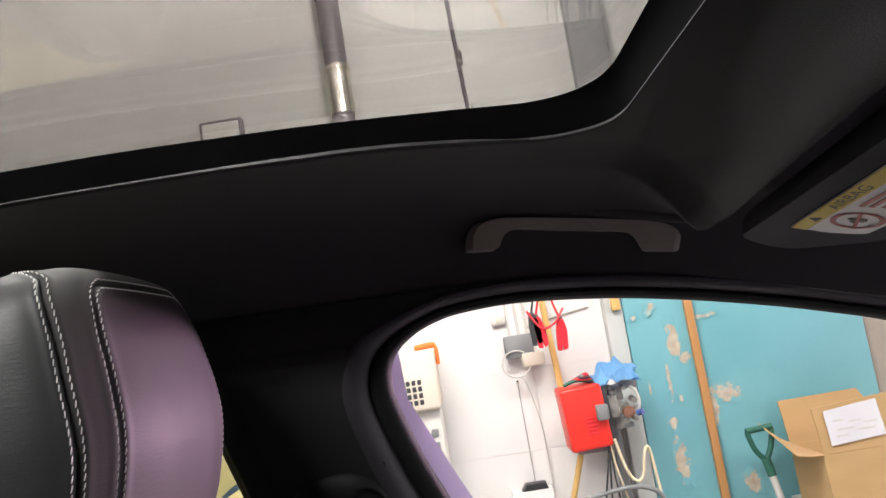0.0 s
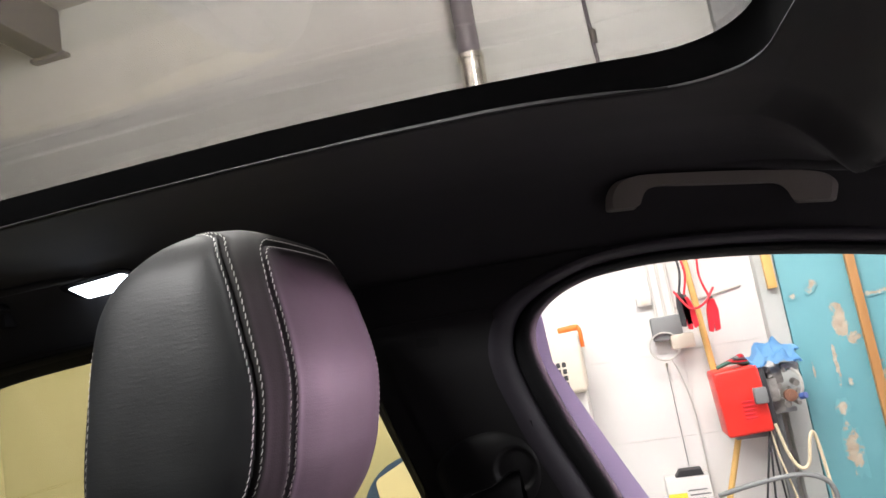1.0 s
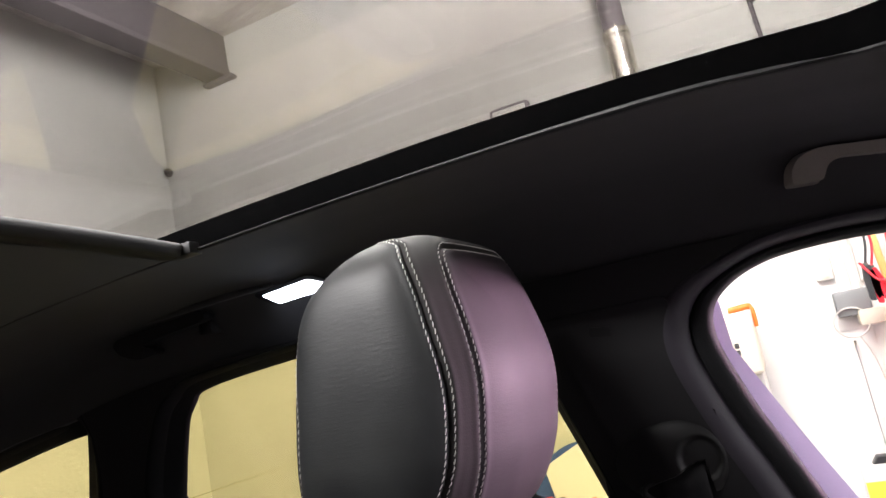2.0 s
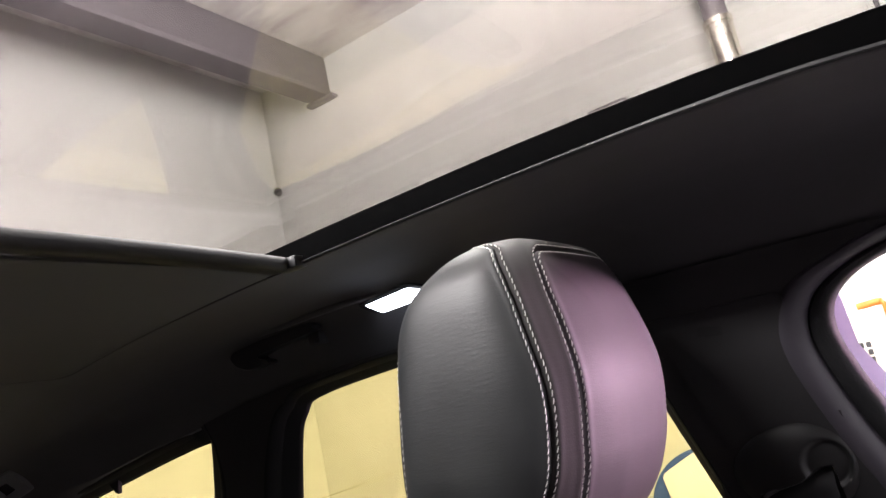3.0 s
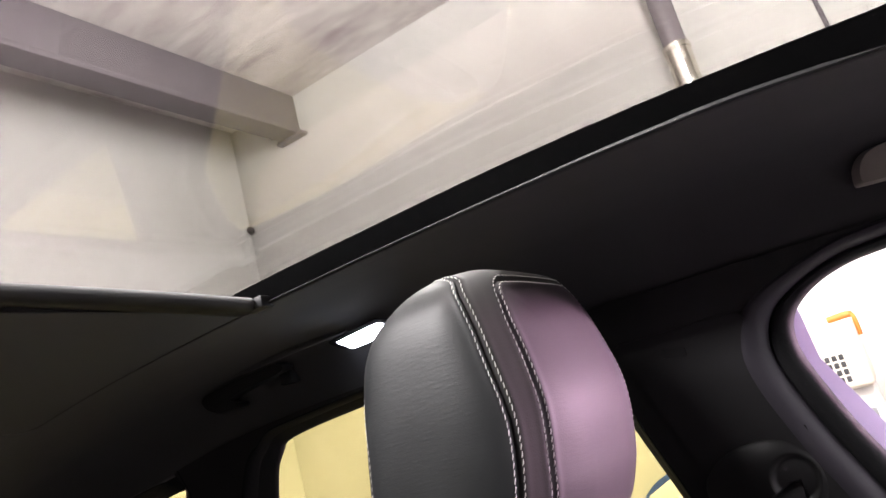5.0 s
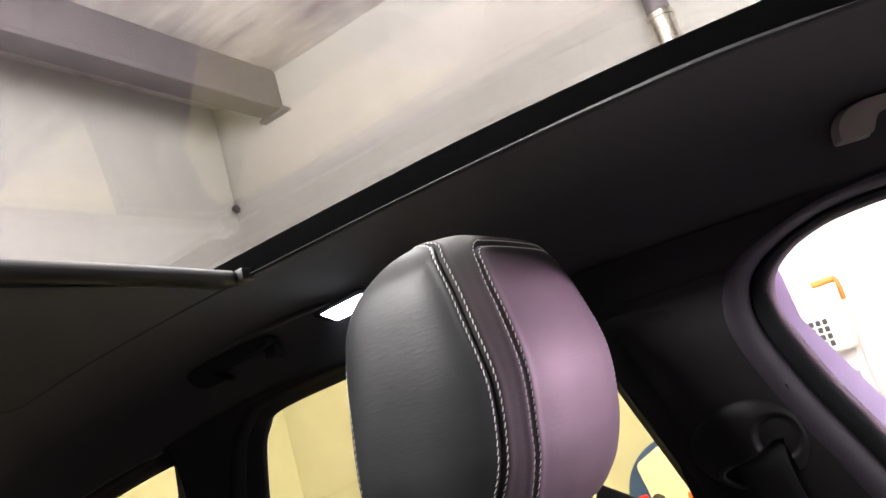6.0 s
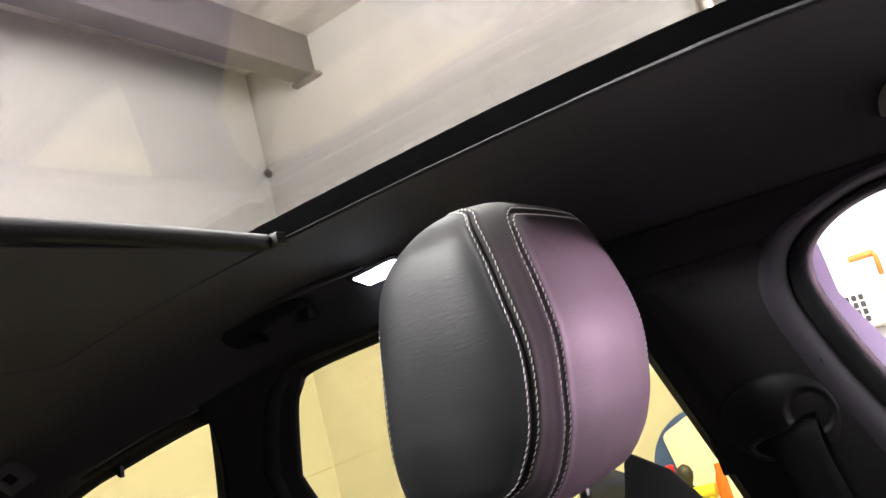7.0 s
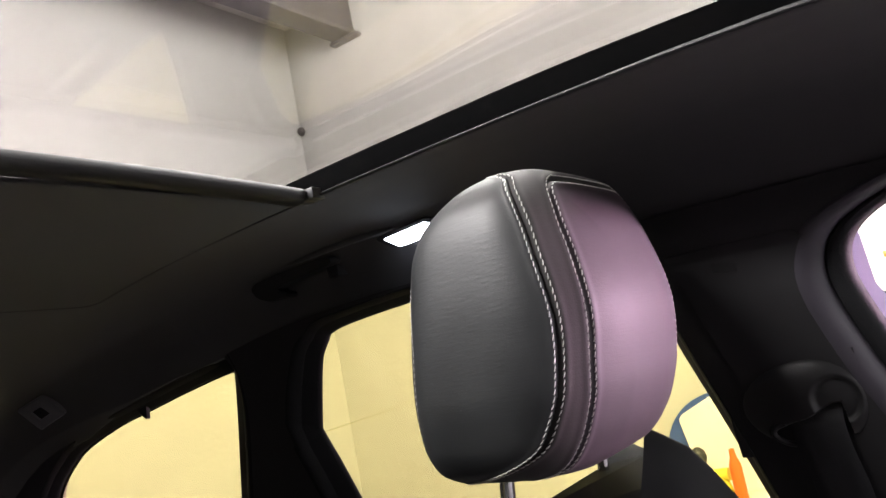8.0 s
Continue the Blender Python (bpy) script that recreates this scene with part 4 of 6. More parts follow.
def label_frame(u, v, stretch):
    """The matrix that lays text flat on the label, its top towards the yellow edge."""
    o = label_place(u, v, 0.0016)
    ax = (label_place(u + 0.01, v, 0.0016) - o).normalized()
    ay = (o - label_place(u, v + 0.01, 0.0016)).normalized()
    az = ax.cross(ay)
    return Matrix(((ax.x * stretch, ay.x, az.x, o.x), (ax.y * stretch, ay.y, az.y, o.y), (ax.z * stretch, ay.z, az.z, o.z), (0, 0, 0, 1)))


lettering("lettering", "AIRBAG", 0.0125, label_frame(0.125, 0.0068, 1.75), "dark_print", sticker)
bm = bmesh.new()
loft(bm, [[label_place(0.046 + 0.009 * math.cos(a), 0.0075 + 0.005 * math.sin(a), w) for a in (-math.pi / 2, math.pi * 5 / 6, math.pi / 6)] for w in (0.0012, 0.0016)], True, True)
part("warning_triangle", bm, "dark_print", sticker)
bm = bmesh.new()
tube(bm, [label_place(0.062 + 0.026 * math.cos(a), 0.034 + 0.0165 * math.sin(a), 0.0012) for a in np.linspace(0, 2 * math.pi, 33)[:-1]], 0, 8, closed=True, flat=(0.0022, 0.0005))
tube(bm, [label_place(0.062 + 0.025 * k, 0.034 - 0.006 * k, 0.0012) for k in (-1, 0, 1)], 0, 8, flat=(0.0014, 0.0005))
part("prohibition_ring", bm, "red_print", sticker)
bm = bmesh.new()
for u, v, r in ((0.066, 0.036, 0.005), (0.058, 0.033, 0.004), (0.064, 0.029, 0.003)):
    plate(bm, [Vector((u + r * math.cos(a) * (1 + 0.25 * math.sin(3 * a)), v + 0.8 * r * math.sin(a))) for a in np.linspace(0, 2 * math.pi, 14)[:-1]], 0.0004, lambda x, y, w: label_place(x, y, w + 0.0010))
part("pictogram", bm, "dark_print", sticker)
for k, (u0, u1, v) in enumerate(((0.105, 0.16, 0.020), (0.108, 0.15, 0.026), (0.112, 0.165, 0.033), (0.112, 0.158, 0.040), (0.112, 0.15, 0.047), (0.175, 0.225, 0.022), (0.175, 0.22, 0.030), (0.175, 0.226, 0.038), (0.175, 0.215, 0.046))):
    bm = bmesh.new()
    plate(bm, [Vector((u0, v)), Vector((u1, v)), Vector((u1, v + 0.0032)), Vector((u0, v + 0.0032))], 0.0005, lambda x, y, w: label_place(x, y, w + 0.0007))
    part("text_bar", bm, "red_print" if k != 5 else "dark_print", sticker)


# ---------------------------------------------------------------- B-pillar cover and belt
place = at_side(-1)
bm = bmesh.new()
cover = rounded([Vector((-0.282, 1.374)), Vector((-0.130, 1.374)), Vector((-0.147, 1.335)), Vector((-0.1510, 1.30)), Vector((-0.1340, 1.246)), Vector((-0.1050, 1.17)), Vector((-0.0170, 0.95)),
                 Vector((-0.165, 0.95)), Vector((-0.198, 1.073)), Vector((-0.224, 1.166)), Vector((-0.250, 1.257))], [0.006, 0.02, 0.03, 0.03, 0.05, 0.05, 0.02, 0.02, 0.1, 0.1, 0.1], 5)
plate(bm, cover, 0.0018, lambda u, v, w: place(u, v, 0.0242 + w), 0.0008)
pillar_cover = tagged(part("wall_pillar_cover", bm, "trim"), "black grained plastic cover of the middle pillar", "pillar trim", kind="structure")

bm = bmesh.new()
plate(bm, rounded([Vector((-0.2325, 1.3445)), Vector((-0.2065, 1.3405)), Vector((-0.2055, 1.3520)), Vector((-0.2315, 1.3560))], 0.003, 4), 0.0009, lambda u, v, w: place(u, v, 0.0256 + w), 0.0003)
part("embossed_mark", bm, "guide", pillar_cover, "small rounded mark embossed in the plastic")

BO = place(-0.168, 1.19, 0.030)
belt = thing("seat_belt", "black seat belt coming out of its domed pillar guide", "seat belt", at=BO)


def guide_height(u, v):
    """Relief of the belt guide: a low dome with a hollow hub and a mouth where the belt comes out."""
    du, dv = u + 0.168, v - 0.185 - 1.0
    if du < 0:
        du *= 0.66
    d = math.hypot(du, dv) / 0.0505
    h = 0.019 * max(0.0, 1 - d * d) ** 0.62 - 0.004
    e = math.hypot((u + 0.146) / 0.0255, (v - 1.188) / 0.0285)
    k = min(1.0, max(0.0, (1.0 - e) / 0.28))
    h -= 0.0075 * k * k * (3 - 2 * k)
    line = table([(-0.225, 1.163), (-0.209, 1.165), (-0.177, 1.173), (-0.153, 1.186), (-0.143, 1.186), (-0.139, 1.150)], u)
    if -0.222 < u < -0.135:
        k = min(1.0, max(0.0, (line - v) / 0.004))
        h = lerp(h, -0.006, k * k * (3 - 2 * k))
    return h


bm = bmesh.new()
us, vs_ = np.linspace(-0.262, -0.118, 97), np.linspace(1.130, 1.240, 75)
loft(bm, [[place(u, v, 0.0275 + guide_height(u, v)) - BO for u in us] for v in vs_], closed=False)
part("guide_cover", bm, "guide", belt)
bm = bmesh.new()
lip = smooth_path([place(u, v, w) - BO for u, v, w in ((-0.203, 1.168, 0.036), (-0.214, 1.164, 0.0375), (-0.216, 1.155, 0.037), (-0.206, 1.146, 0.035), (-0.19, 1.142, 0.033))], 5)
tube(bm, lip, 0.0032, 10)
part("mouth_lip", bm, "guide", belt)
bm = bmesh.new()
path = [place(-0.171, 1.190, 0.022), place(-0.171, 1.176, 0.028), place(-0.171, 1.160, 0.0365), place(-0.169, 1.13, 0.038), place(-0.163, 1.08, 0.038), place(-0.158, 0.95, 0.040), place(-0.165, 0.75, 0.044), place(-0.18, 0.55, 0.044)]
rings = []
for p in smooth_path(path, 6):
    p = p - BO
    rings.append([p + Vector((o2, o1, 0)) for o1, o2 in ((-0.027, 0.0), (-0.026, 0.0008), (-0.013, 0.0012), (0.0, 0.0014), (0.013, 0.0012), (0.026, 0.0008), (0.027, 0.0), (0.0, -0.0006))])
loft(bm, rings, True, True)
part("webbing", bm, "belt", belt, "woven black webbing")


# ---------------------------------------------------------------- front seat
SX = -0.372  # middle of the passenger's seat


def section_ring(hw, yf, yb, z, power, count):
    """A smooth squarish section through the headrest: (x, y, z, arc length from the front middle)."""
    mid, half = 0.5 * (yf + yb), 0.5 * (yf - yb)
    base = []
    for k in range(721):
        a = 2 * math.pi * k / 720
        sa, ca = math.sin(a), math.cos(a)
        n = 3.0 if ca > 0 else power
        r = (abs(sa) ** n + abs(ca) ** n) ** (-1 / n)
        base.append((hw * r * sa, mid + half * r * ca))
    run = [0.0]
    for p, q in zip(base, base[1:]):
        run.append(run[-1] + math.hypot(q[0] - p[0], q[1] - p[1]))
    total = run[-1]
    at = [total * k / count for k in range(count)]
    xs, ys = np.interp(at, run, [p[0] for p in base]), np.interp(at, run, [p[1] for p in base])
    return [(float(x), float(y), z, s if s < total / 2 else s - total) for x, y, s in zip(xs, ys, at)]


HR_WIDTH = [(0.0, 0.0985), (0.02, 0.115), (0.06, 0.129), (0.14, 0.1405), (0.3, 0.148), (0.5, 0.145), (0.72, 0.136), (0.86, 0.1262), (0.94, 0.112), (0.98, 0.095), (1.0, 0.069)]
HR_FRONT = [(0.0, -0.300), (0.03, -0.281), (0.09, -0.2665), (0.16, -0.2565), (0.28, -0.2455), (0.5, -0.2364), (0.75, -0.247), (0.9, -0.2622), (0.97, -0.2746), (1.0, -0.2891)]
HR_BACK = [(0.0, -0.402), (0.02, -0.417), (0.06, -0.426), (0.15, -0.4295), (0.3, -0.4275), (0.6, -0.418), (0.74, -0.412), (0.83, -0.401), (0.91, -0.378), (0.97, -0.350), (1.0, -0.326)]
HR_LOW, HR_HIGH = 1.200, 1.4602
SEAM_OUT = [(1.20, 0.143), (1.236, 0.1385), (1.268, 0.1355), (1.30, 0.1345), (1.35, 0.1335), (1.40, 0.1275), (1.434, 0.119), (1.448, 0.110)]
SEAM_IN = [(1.20, 0.103), (1.232, 0.1045), (1.26, 0.1045), (1.29, 0.1055), (1.35, 0.1025), (1.386, 0.098), (1.40, 0.0965), (1.434, 0.084), (1.448, 0.079)]
FAR_SIDE = [(1.20, 0.010), (1.26, 0.0078), (1.30, 0.0103), (1.34, 0.0115), (1.38, 0.0090), (1.41, 0.0060), (1.44, 0.0015)]
SEAM_TOP = 1.443


def seam_offset(s, z):
    """Signed distances to the outer seam, the inner seam and the rear seam, from the arc length and height."""
    a = abs(s)
    low = max(0.0, 1.232 - z)
    outer = a - (curve_table(SEAM_OUT, z) + 38 * low * low + 0.2 * low)
    side = a - curve_table(SEAM_IN, z) + (curve_table(FAR_SIDE, z) if s < 0 else 0.0)
    # the inner seam closes over the top with a round corner
    r = 0.016
    top = z - SEAM_TOP
    if side > -r and top > -r:
        inner = math.hypot(side + r, top + r) - r
    else:
        inner = max(side, top)
    rear = a - (0.130 + 0.150 * table([(1.2, 0.95), (1.3, 1.0), (1.38, 0.98), (1.41, 0.86), (1.443, 0.6)], z))
    return outer, inner, rear


def headrest_grid(rows_n, count):
    grid = []
    for k in range(rows_n + 1):
        v = k / rows_n
        v = 0.5 - 0.5 * math.cos(math.pi * v) * (0.75 + 0.25 * math.cos(math.pi * v) ** 2)
        hw, yf, yb = curve_table(HR_WIDTH, v), curve_table(HR_FRONT, v), curve_table(HR_BACK, v)
        z = lerp(HR_LOW, HR_HIGH, v)
        grid.append(section_ring(hw, yf, yb, z, 4.6, count))
    return grid


def build_headrest(parent):
    rows_n, count = 190, 520
    grid = headrest_grid(rows_n, count)
    co = np.array([[(SX + p[0], p[1], p[2]) for p in row] for row in grid])
    # inward normals by cross product
    du = np.roll(co, -1, 1) - np.roll(co, 1, 1)
    dv = np.gradient(co, axis=0)
    nor = np.cross(du, dv)
    nor /= np.linalg.norm(nor, axis=2, keepdims=True) + 1e-12
    centre = co.mean(axis=(0, 1))
    flip = np.sign(((co - centre) * nor).sum(2, keepdims=True))
    nor *= np.where(flip == 0, 1, flip)
    tag = np.zeros((rows_n + 1, count), int)
    for i in range(rows_n + 1):
        for j in range(count):
            outer, inner, rear = seam_offset(grid[i][j][3], grid[i][j][2])
            dip = 0.0032 * math.exp(-((outer - 0.0008) / 0.0017) ** 2) + 0.0026 * math.exp(-(inner / 0.0017) ** 2) + 0.0016 * math.exp(-(rear / 0.002) ** 2)
            swell = 0.0010 * (math.exp(-((abs(outer) - 0.0055) / 0.0035) ** 2) + math.exp(-((abs(inner) - 0.0055) / 0.0035) ** 2))
            k = min(1.0, max(0.0, -inner / 0.06))
            pad = 0.0028 * k * k * (3 - 2 * k)
            co[i, j] += nor[i, j] * (swell + pad - dip)
            tag[i, j] = 2 if inner < 0 else 1 if outer < 0 else 0
    head = part_grid("headrest", co, parent)
    panels = {0: ("side_cover", "leather_black", "black grained leather side panel"), 1: ("border", "leather_strip", "dark brown leather border strip"), 2: ("insert", "leather_pink_lit", "charcoal leather centre panel, tinted for the pink light on it")}
    for key, (name, material, label) in panels.items():
        faces = []
        for i in range(rows_n):
            for j in range(count):
                if tag[i, j] == key:
                    k = (j + 1) % count
                    faces.append((i * count + j, i * count + k, (i + 1) * count + k, (i + 1) * count + j))
        used = sorted({v for f in faces for v in f})
        index = {v: n for n, v in enumerate(used)}
        flat = co.reshape(-1, 3)
        me = bpy.data.meshes.new(name)
        me.from_pydata([tuple(flat[v] - np.array(parent.location)) for v in used], [], [tuple(index[v] for v in f) for f in faces])
        me.materials.append(M[material])
        for p in me.polygons:
            p.use_smooth = True
        if key == 0:
            head.data = me
            head["label"] = label
        else:
            ob = new(name, me)
            ob.parent = head
            ob["label"] = label
    # stitches: short raised threads on both sides of each seam
    for name, pick, offs, sides in (("outer_stitching", 0, (-0.0031, 0.0046), (1, -1)), ("inner_stitching", 1, (-0.0030, 0.0034), (1,)), ("rear_stitching", 2, (-0.004,), (1, -1))):
        for off in offs:
            for side in sides:
                bm = bmesh.new()
                lay_stitches(bm, seam_run(grid, co, nor, pick, off, side), Vector(parent.location))
                tagged(part(name, bm, "thread", head), "light grey stitching", kind="stuff")
    return head


def part_grid(name, co, parent):
    ob = new(name, bpy.data.meshes.new(name))
    ob.parent = parent
    return ob


def seam_run(grid, co, nor, pick, off, side):
    """Points along a line parallel to a seam, with normals, ordered."""
    rows_n, count = len(grid) - 1, len(grid[0])
    half = count // 2
    found = []

    def scan(i, js):
        prev = None
        for j in js:
            d = seam_offset(grid[i][j][3], grid[i][j][2])[pick] - off
            if prev is not None and prev[0] * d <= 0 and prev[0] != d:
                t = prev[0] / (prev[0] - d)
                p = co[i, prev[1]] * (1 - t) + co[i, j] * t
                found.append((Vector(p), Vector(nor[i, j])))
                return True
            prev = (d, j)
        return False

    first = list(range(0, half))
    other = [(-k) % count for k in range(0, half)]
    if pick == 1:
        right, left = [], []
        for i in range(rows_n + 1):
            found.clear()
            if scan(i, first):
                right.append(found[-1])
            found.clear()
            if scan(i, other):
                left.append(found[-1])
        # over the top: from the right run's end to the left run's end along the row nearest to the seam
        top = []
        zt = SEAM_TOP + off
        i = min(range(rows_n + 1), key=lambda k: abs(grid[k][0][2] - zt))
        for j in list(reversed(first)) + other:
            if abs(co[i, j][0] - SX) < abs(right[-1][0].x - SX) - 0.001 and co[i, j][1] > -0.30:
                top.append((Vector(co[i, j]), Vector(nor[i, j])))
        return right + top + list(reversed(left))
    for i in range(rows_n + 1):
        scan(i, first if side > 0 else other)
    return list(found)


def lay_stitches(bm, run, origin):
    """Threads 4.7 mm long with gaps of 1.2 mm along a run."""
    if len(run) < 3:
        return
    length = [0.0]
    for a, b in zip(run, run[1:]):
        length.append(length[-1] + (b[0] - a[0]).length)
    total = length[-1]

    def sample(s):
        i = min(max(int(np.searchsorted(length, s)) - 1, 0), len(run) - 2)
        t = (s - length[i]) / max(length[i + 1] - length[i], 1e-9)
        return run[i][0].lerp(run[i + 1][0], t), run[i][1].lerp(run[i + 1][1], t).normalized()

    s = 0.002
    while s + 0.0047 < total:
        (a, na), (b, nb), (c, nc) = sample(s), sample(s + 0.00235), sample(s + 0.0047)
        d = (c - a).normalized()
        lean = d.cross(nb).normalized() * 0.0005
        pts = [a - na * 0.0002 - lean - origin, b + nb * 0.0004 - origin, c - nc * 0.0002 + lean - origin]
        rings = []
        for p, r in zip(pts, (0.00036, 0.00050, 0.00036)):
            w = d.cross(nb).normalized()
            rings.append([p + w * r * math.cos(q) + nb * r * math.sin(q) for q in (0, math.pi * 0.4, math.pi * 0.8, math.pi * 1.2, math.pi * 1.6)])
        loft(bm, rings, True, True)
        s += 0.0059


def cushion(bm, rows_of, origin):
    """A padded form skinned from rings."""
    loft(bm, [[p - origin for p in r] for r in rows_of], True, True)


def front_seat(name, label):
    seat = thing(name, label, "car seat", "front seats", at=(SX, -0.25, 0.28))
    o = Vector(seat.location)
    build_headrest(seat)
    for dx in (-0.106, 0.095):
        bm = bmesh.new()
        tube(bm, [Vector((SX + dx, -0.370, 1.10)) - o, Vector((SX + dx, -0.364, 1.16)) - o, Vector((SX + dx, -0.354, 1.235)) - o], 0.0066, 16)
        part("post", bm, "chrome", seat, "chromed headrest post")
        bm = bmesh.new()
        tube(bm, [Vector((SX + dx, -0.369, 1.110)) - o, Vector((SX + dx, -0.367, 1.133)) - o], 0.0135, 16)
        part("post_collar", bm, "black_plastic", seat)
    # backrest: rings up its height, narrower and thinner to the top, with raised shoulders
    bm = bmesh.new()
    rings = []
    for k in range(27):
        t = k / 26
        z0 = lerp(0.50, 1.125, t)
        hw = curve_table([(0, 0.24), (0.45, 0.262), (0.75, 0.262), (0.9, 0.238), (0.97, 0.215), (1.0, 0.185)], t)
        mid = lerp(-0.085, -0.352, t)
        th = curve_table([(0, 0.085), (0.5, 0.075), (0.85, 0.06), (0.96, 0.045), (1.0, 0.022)], t)
        ring = []
        for a in np.linspace(0, 2 * math.pi, 49)[:-1]:
            ca, sa = math.cos(a), math.sin(a)
            ex = math.copysign(abs(ca) ** 0.55, ca)
            ey = math.copysign(abs(sa) ** 0.55, sa)
            wing = 0.03 * (abs(ex) ** 3) * (1 - abs(t - 0.5)) if ey > 0 else 0
            lift = t * t * 0.068 * math.exp(-((abs(ex) - 0.84) / 0.2) ** 2)
            ring.append(Vector((SX + hw * ex, mid + th * ey + wing, z0 + lift)))
        rings.append(ring)
    cushion(bm, rings, o)
    part("backrest", bm, "seat_black", seat)
    bm = bmesh.new()
    rings = []
    for k in range(13):
        t = k / 12
        ring = []
        for a in np.linspace(0, 2 * math.pi, 41)[:-1]:
            ca, sa = math.cos(a), math.sin(a)
            ex, ez = math.copysign(abs(ca) ** 0.5, ca), math.copysign(abs(sa) ** 0.5, sa)
            ring.append(Vector((SX + 0.26 * ex, lerp(-0.10, 0.42, t), 0.45 + 0.02 * t + (0.075 - 0.02 * (2 * t - 1) ** 4) * ez)))
        rings.append(ring)
    cushion(bm, rings, o)
    part("cushion", bm, "leather_pink_lit", seat, "charcoal leather seat cushion with the panel's pink light tint")
    bm = bmesh.new()
    box(bm, Vector((SX - 0.22, -0.12, 0.28)) - o, Vector((SX + 0.22, 0.38, 0.42)) - o, 0.02)
    part("seat_base", bm, "carpet", seat)
    return seat


seat = front_seat("front_seat", "black leather front seat with a stitched, pink-lit headrest panel")
copy_thing(seat, pose(0.372, -0.25, 0.28))

# rear bench
bench = thing("rear_seat", "black leather rear bench with low backrest", "car seat", at=(0, -1.1, 0.28))
bo = Vector((0, -1.1, 0.28))
bm = bmesh.new()
rings = []
for k in range(11):
    t = k / 10
    rings.append([Vector((0.55 * math.copysign(abs(math.cos(a)) ** 0.4, math.cos(a)), lerp(-1.02, -1.22, t) + 0.07 * (1 - 0.6 * t**6) * math.copysign(abs(math.sin(a)) ** 0.5, math.sin(a)), lerp(0.45, 0.98, t))) for a in np.linspace(0, 2 * math.pi, 45)[:-1]])
cushion(bm, rings, bo)
part("backrest", bm, "leather_black", bench)
bm = bmesh.new()
box(bm, Vector((-0.55, -1.05, 0.28)) - bo, Vector((0.55, -0.62, 0.50)) - bo, 0.05, segments=3)
part("cushion", bm, "leather_black", bench)

# ---------------------------------------------------------------- closing the car: floor, dash, screens, tail, wheels
bm = bmesh.new()
box(bm, (-0.74, -2.05, 0.24), (0.74, 1.15, 0.28), 0.01)
tagged(part("floor_car", bm, "carpet"), "dark carpeted car floor", "car floor", kind="structure")
bm = bmesh.new()
sec = rounded([Vector((0.72, 0.28)), Vector((0.66, 0.80)), Vector((0.74, 0.95)), Vector((1.12, 0.97)), Vector((1.14, 0.28))], 0.05, 5)
loft(bm, [[Vector((x, p.x, p.y)) for p in sec] for x in np.linspace(-0.66, 0.66, 9)], True, True)
tagged(part("wall_dashboard", bm, "dash"), "unseen lilac-grey dashboard, pale to bounce light back", "dashboard", kind="structure")
bm = bmesh.new()
loft(bm, [[Vector((sx * lerp(0.60, 0.66, t) * u, lerp(0.60, 1.16, t) + 0.05 * (1 - u * u), lerp(1.405, 0.97, t) + 0.02 * (1 - u * u))) for sx, u in [(-1, abs(q)) if q < 0 else (1, q) for q in np.linspace(-1, 1, 17)]] for t in np.linspace(0, 1, 9)], closed=False)
shield = tagged(part("window_windscreen", bm, "clear_glass"), "clear windscreen of the car", "windscreen", kind="structure")
shield.visible_shadow = False
bm = bmesh.new()
box(bm, (-0.68, -2.12, 0.28), (0.68, -2.06, 1.30), 0.02)
tagged(part("wall_tailgate", bm, "trim"), "dark inner tailgate", "tailgate", kind="structure")
bm = bmesh.new()
sec = rounded([Vector((1.16, 0.30)), Vector((1.17, 0.97)), Vector((1.75, 0.90)), Vector((1.98, 0.72)), Vector((2.0, 0.30))], 0.06, 5)
loft(bm, [[Vector((x, p.x - 0.10 * (x / 0.8) ** 4, p.y - 0.03 * (x / 0.8) ** 4)) for p in sec] for x in np.linspace(-0.8, 0.8, 15)], True, True)
tagged(part("wall_bonnet", bm, "paint"), "lavender painted bonnet", "car bonnet", kind="structure")


def wheel(x, y):
    ob = thing("wheel", "black-tyred alloy car wheel on the garage floor", "wheel", "car wheels", at=(x, y, 0))
    bm = bmesh.new()
    prof = [(-0.10, 0.22), (-0.105, 0.30), (-0.08, 0.335), (0.08, 0.335), (0.105, 0.30), (0.10, 0.22)]
    loft(bm, [[Vector((u, r * math.cos(a), 0.335 + r * math.sin(a))) for a in np.linspace(0, 2 * math.pi, 37)[:-1]] for u, r in prof], True)
    part("tyre", bm, "tyre", ob)
    bm = bmesh.new()
    prof = [(-0.095, 0.222), (-0.06, 0.20), (-0.05, 0.05), (0.05, 0.05), (0.06, 0.20), (0.095, 0.222)]
    loft(bm, [[Vector((u, r * math.cos(a), 0.335 + r * math.sin(a))) for a in np.linspace(0, 2 * math.pi, 31)[:-1]] for u, r in prof], True, True)
    part("rim", bm, "alloy", ob)


for wx, wy in ((-0.76, 1.45), (0.76, 1.45), (-0.76, -1.35), (0.76, -1.35)):
    wheel(wx, wy)


# ---------------------------------------------------------------- the garage round the car
WX, RY, CZ = -3.2, -3.3, 3.66  # left wall, rear wall, ceiling


def structure(name, label, category, material, lo, hi, bevel=0.0):
    bm = bmesh.new()
    box(bm, lo, hi, bevel)
    return tagged(part(name, bm, material), label, category, kind="structure")


structure("floor", "grey concrete garage floor", "floor", "floor", (-4.2, -4.2, -0.2), (4.2, 9.0, 0.0))
structure("wall_left", "pale tiled garage wall", "wall", "grout", (-3.45, -0.9, 0.0), (WX, 2.2, 1.92))
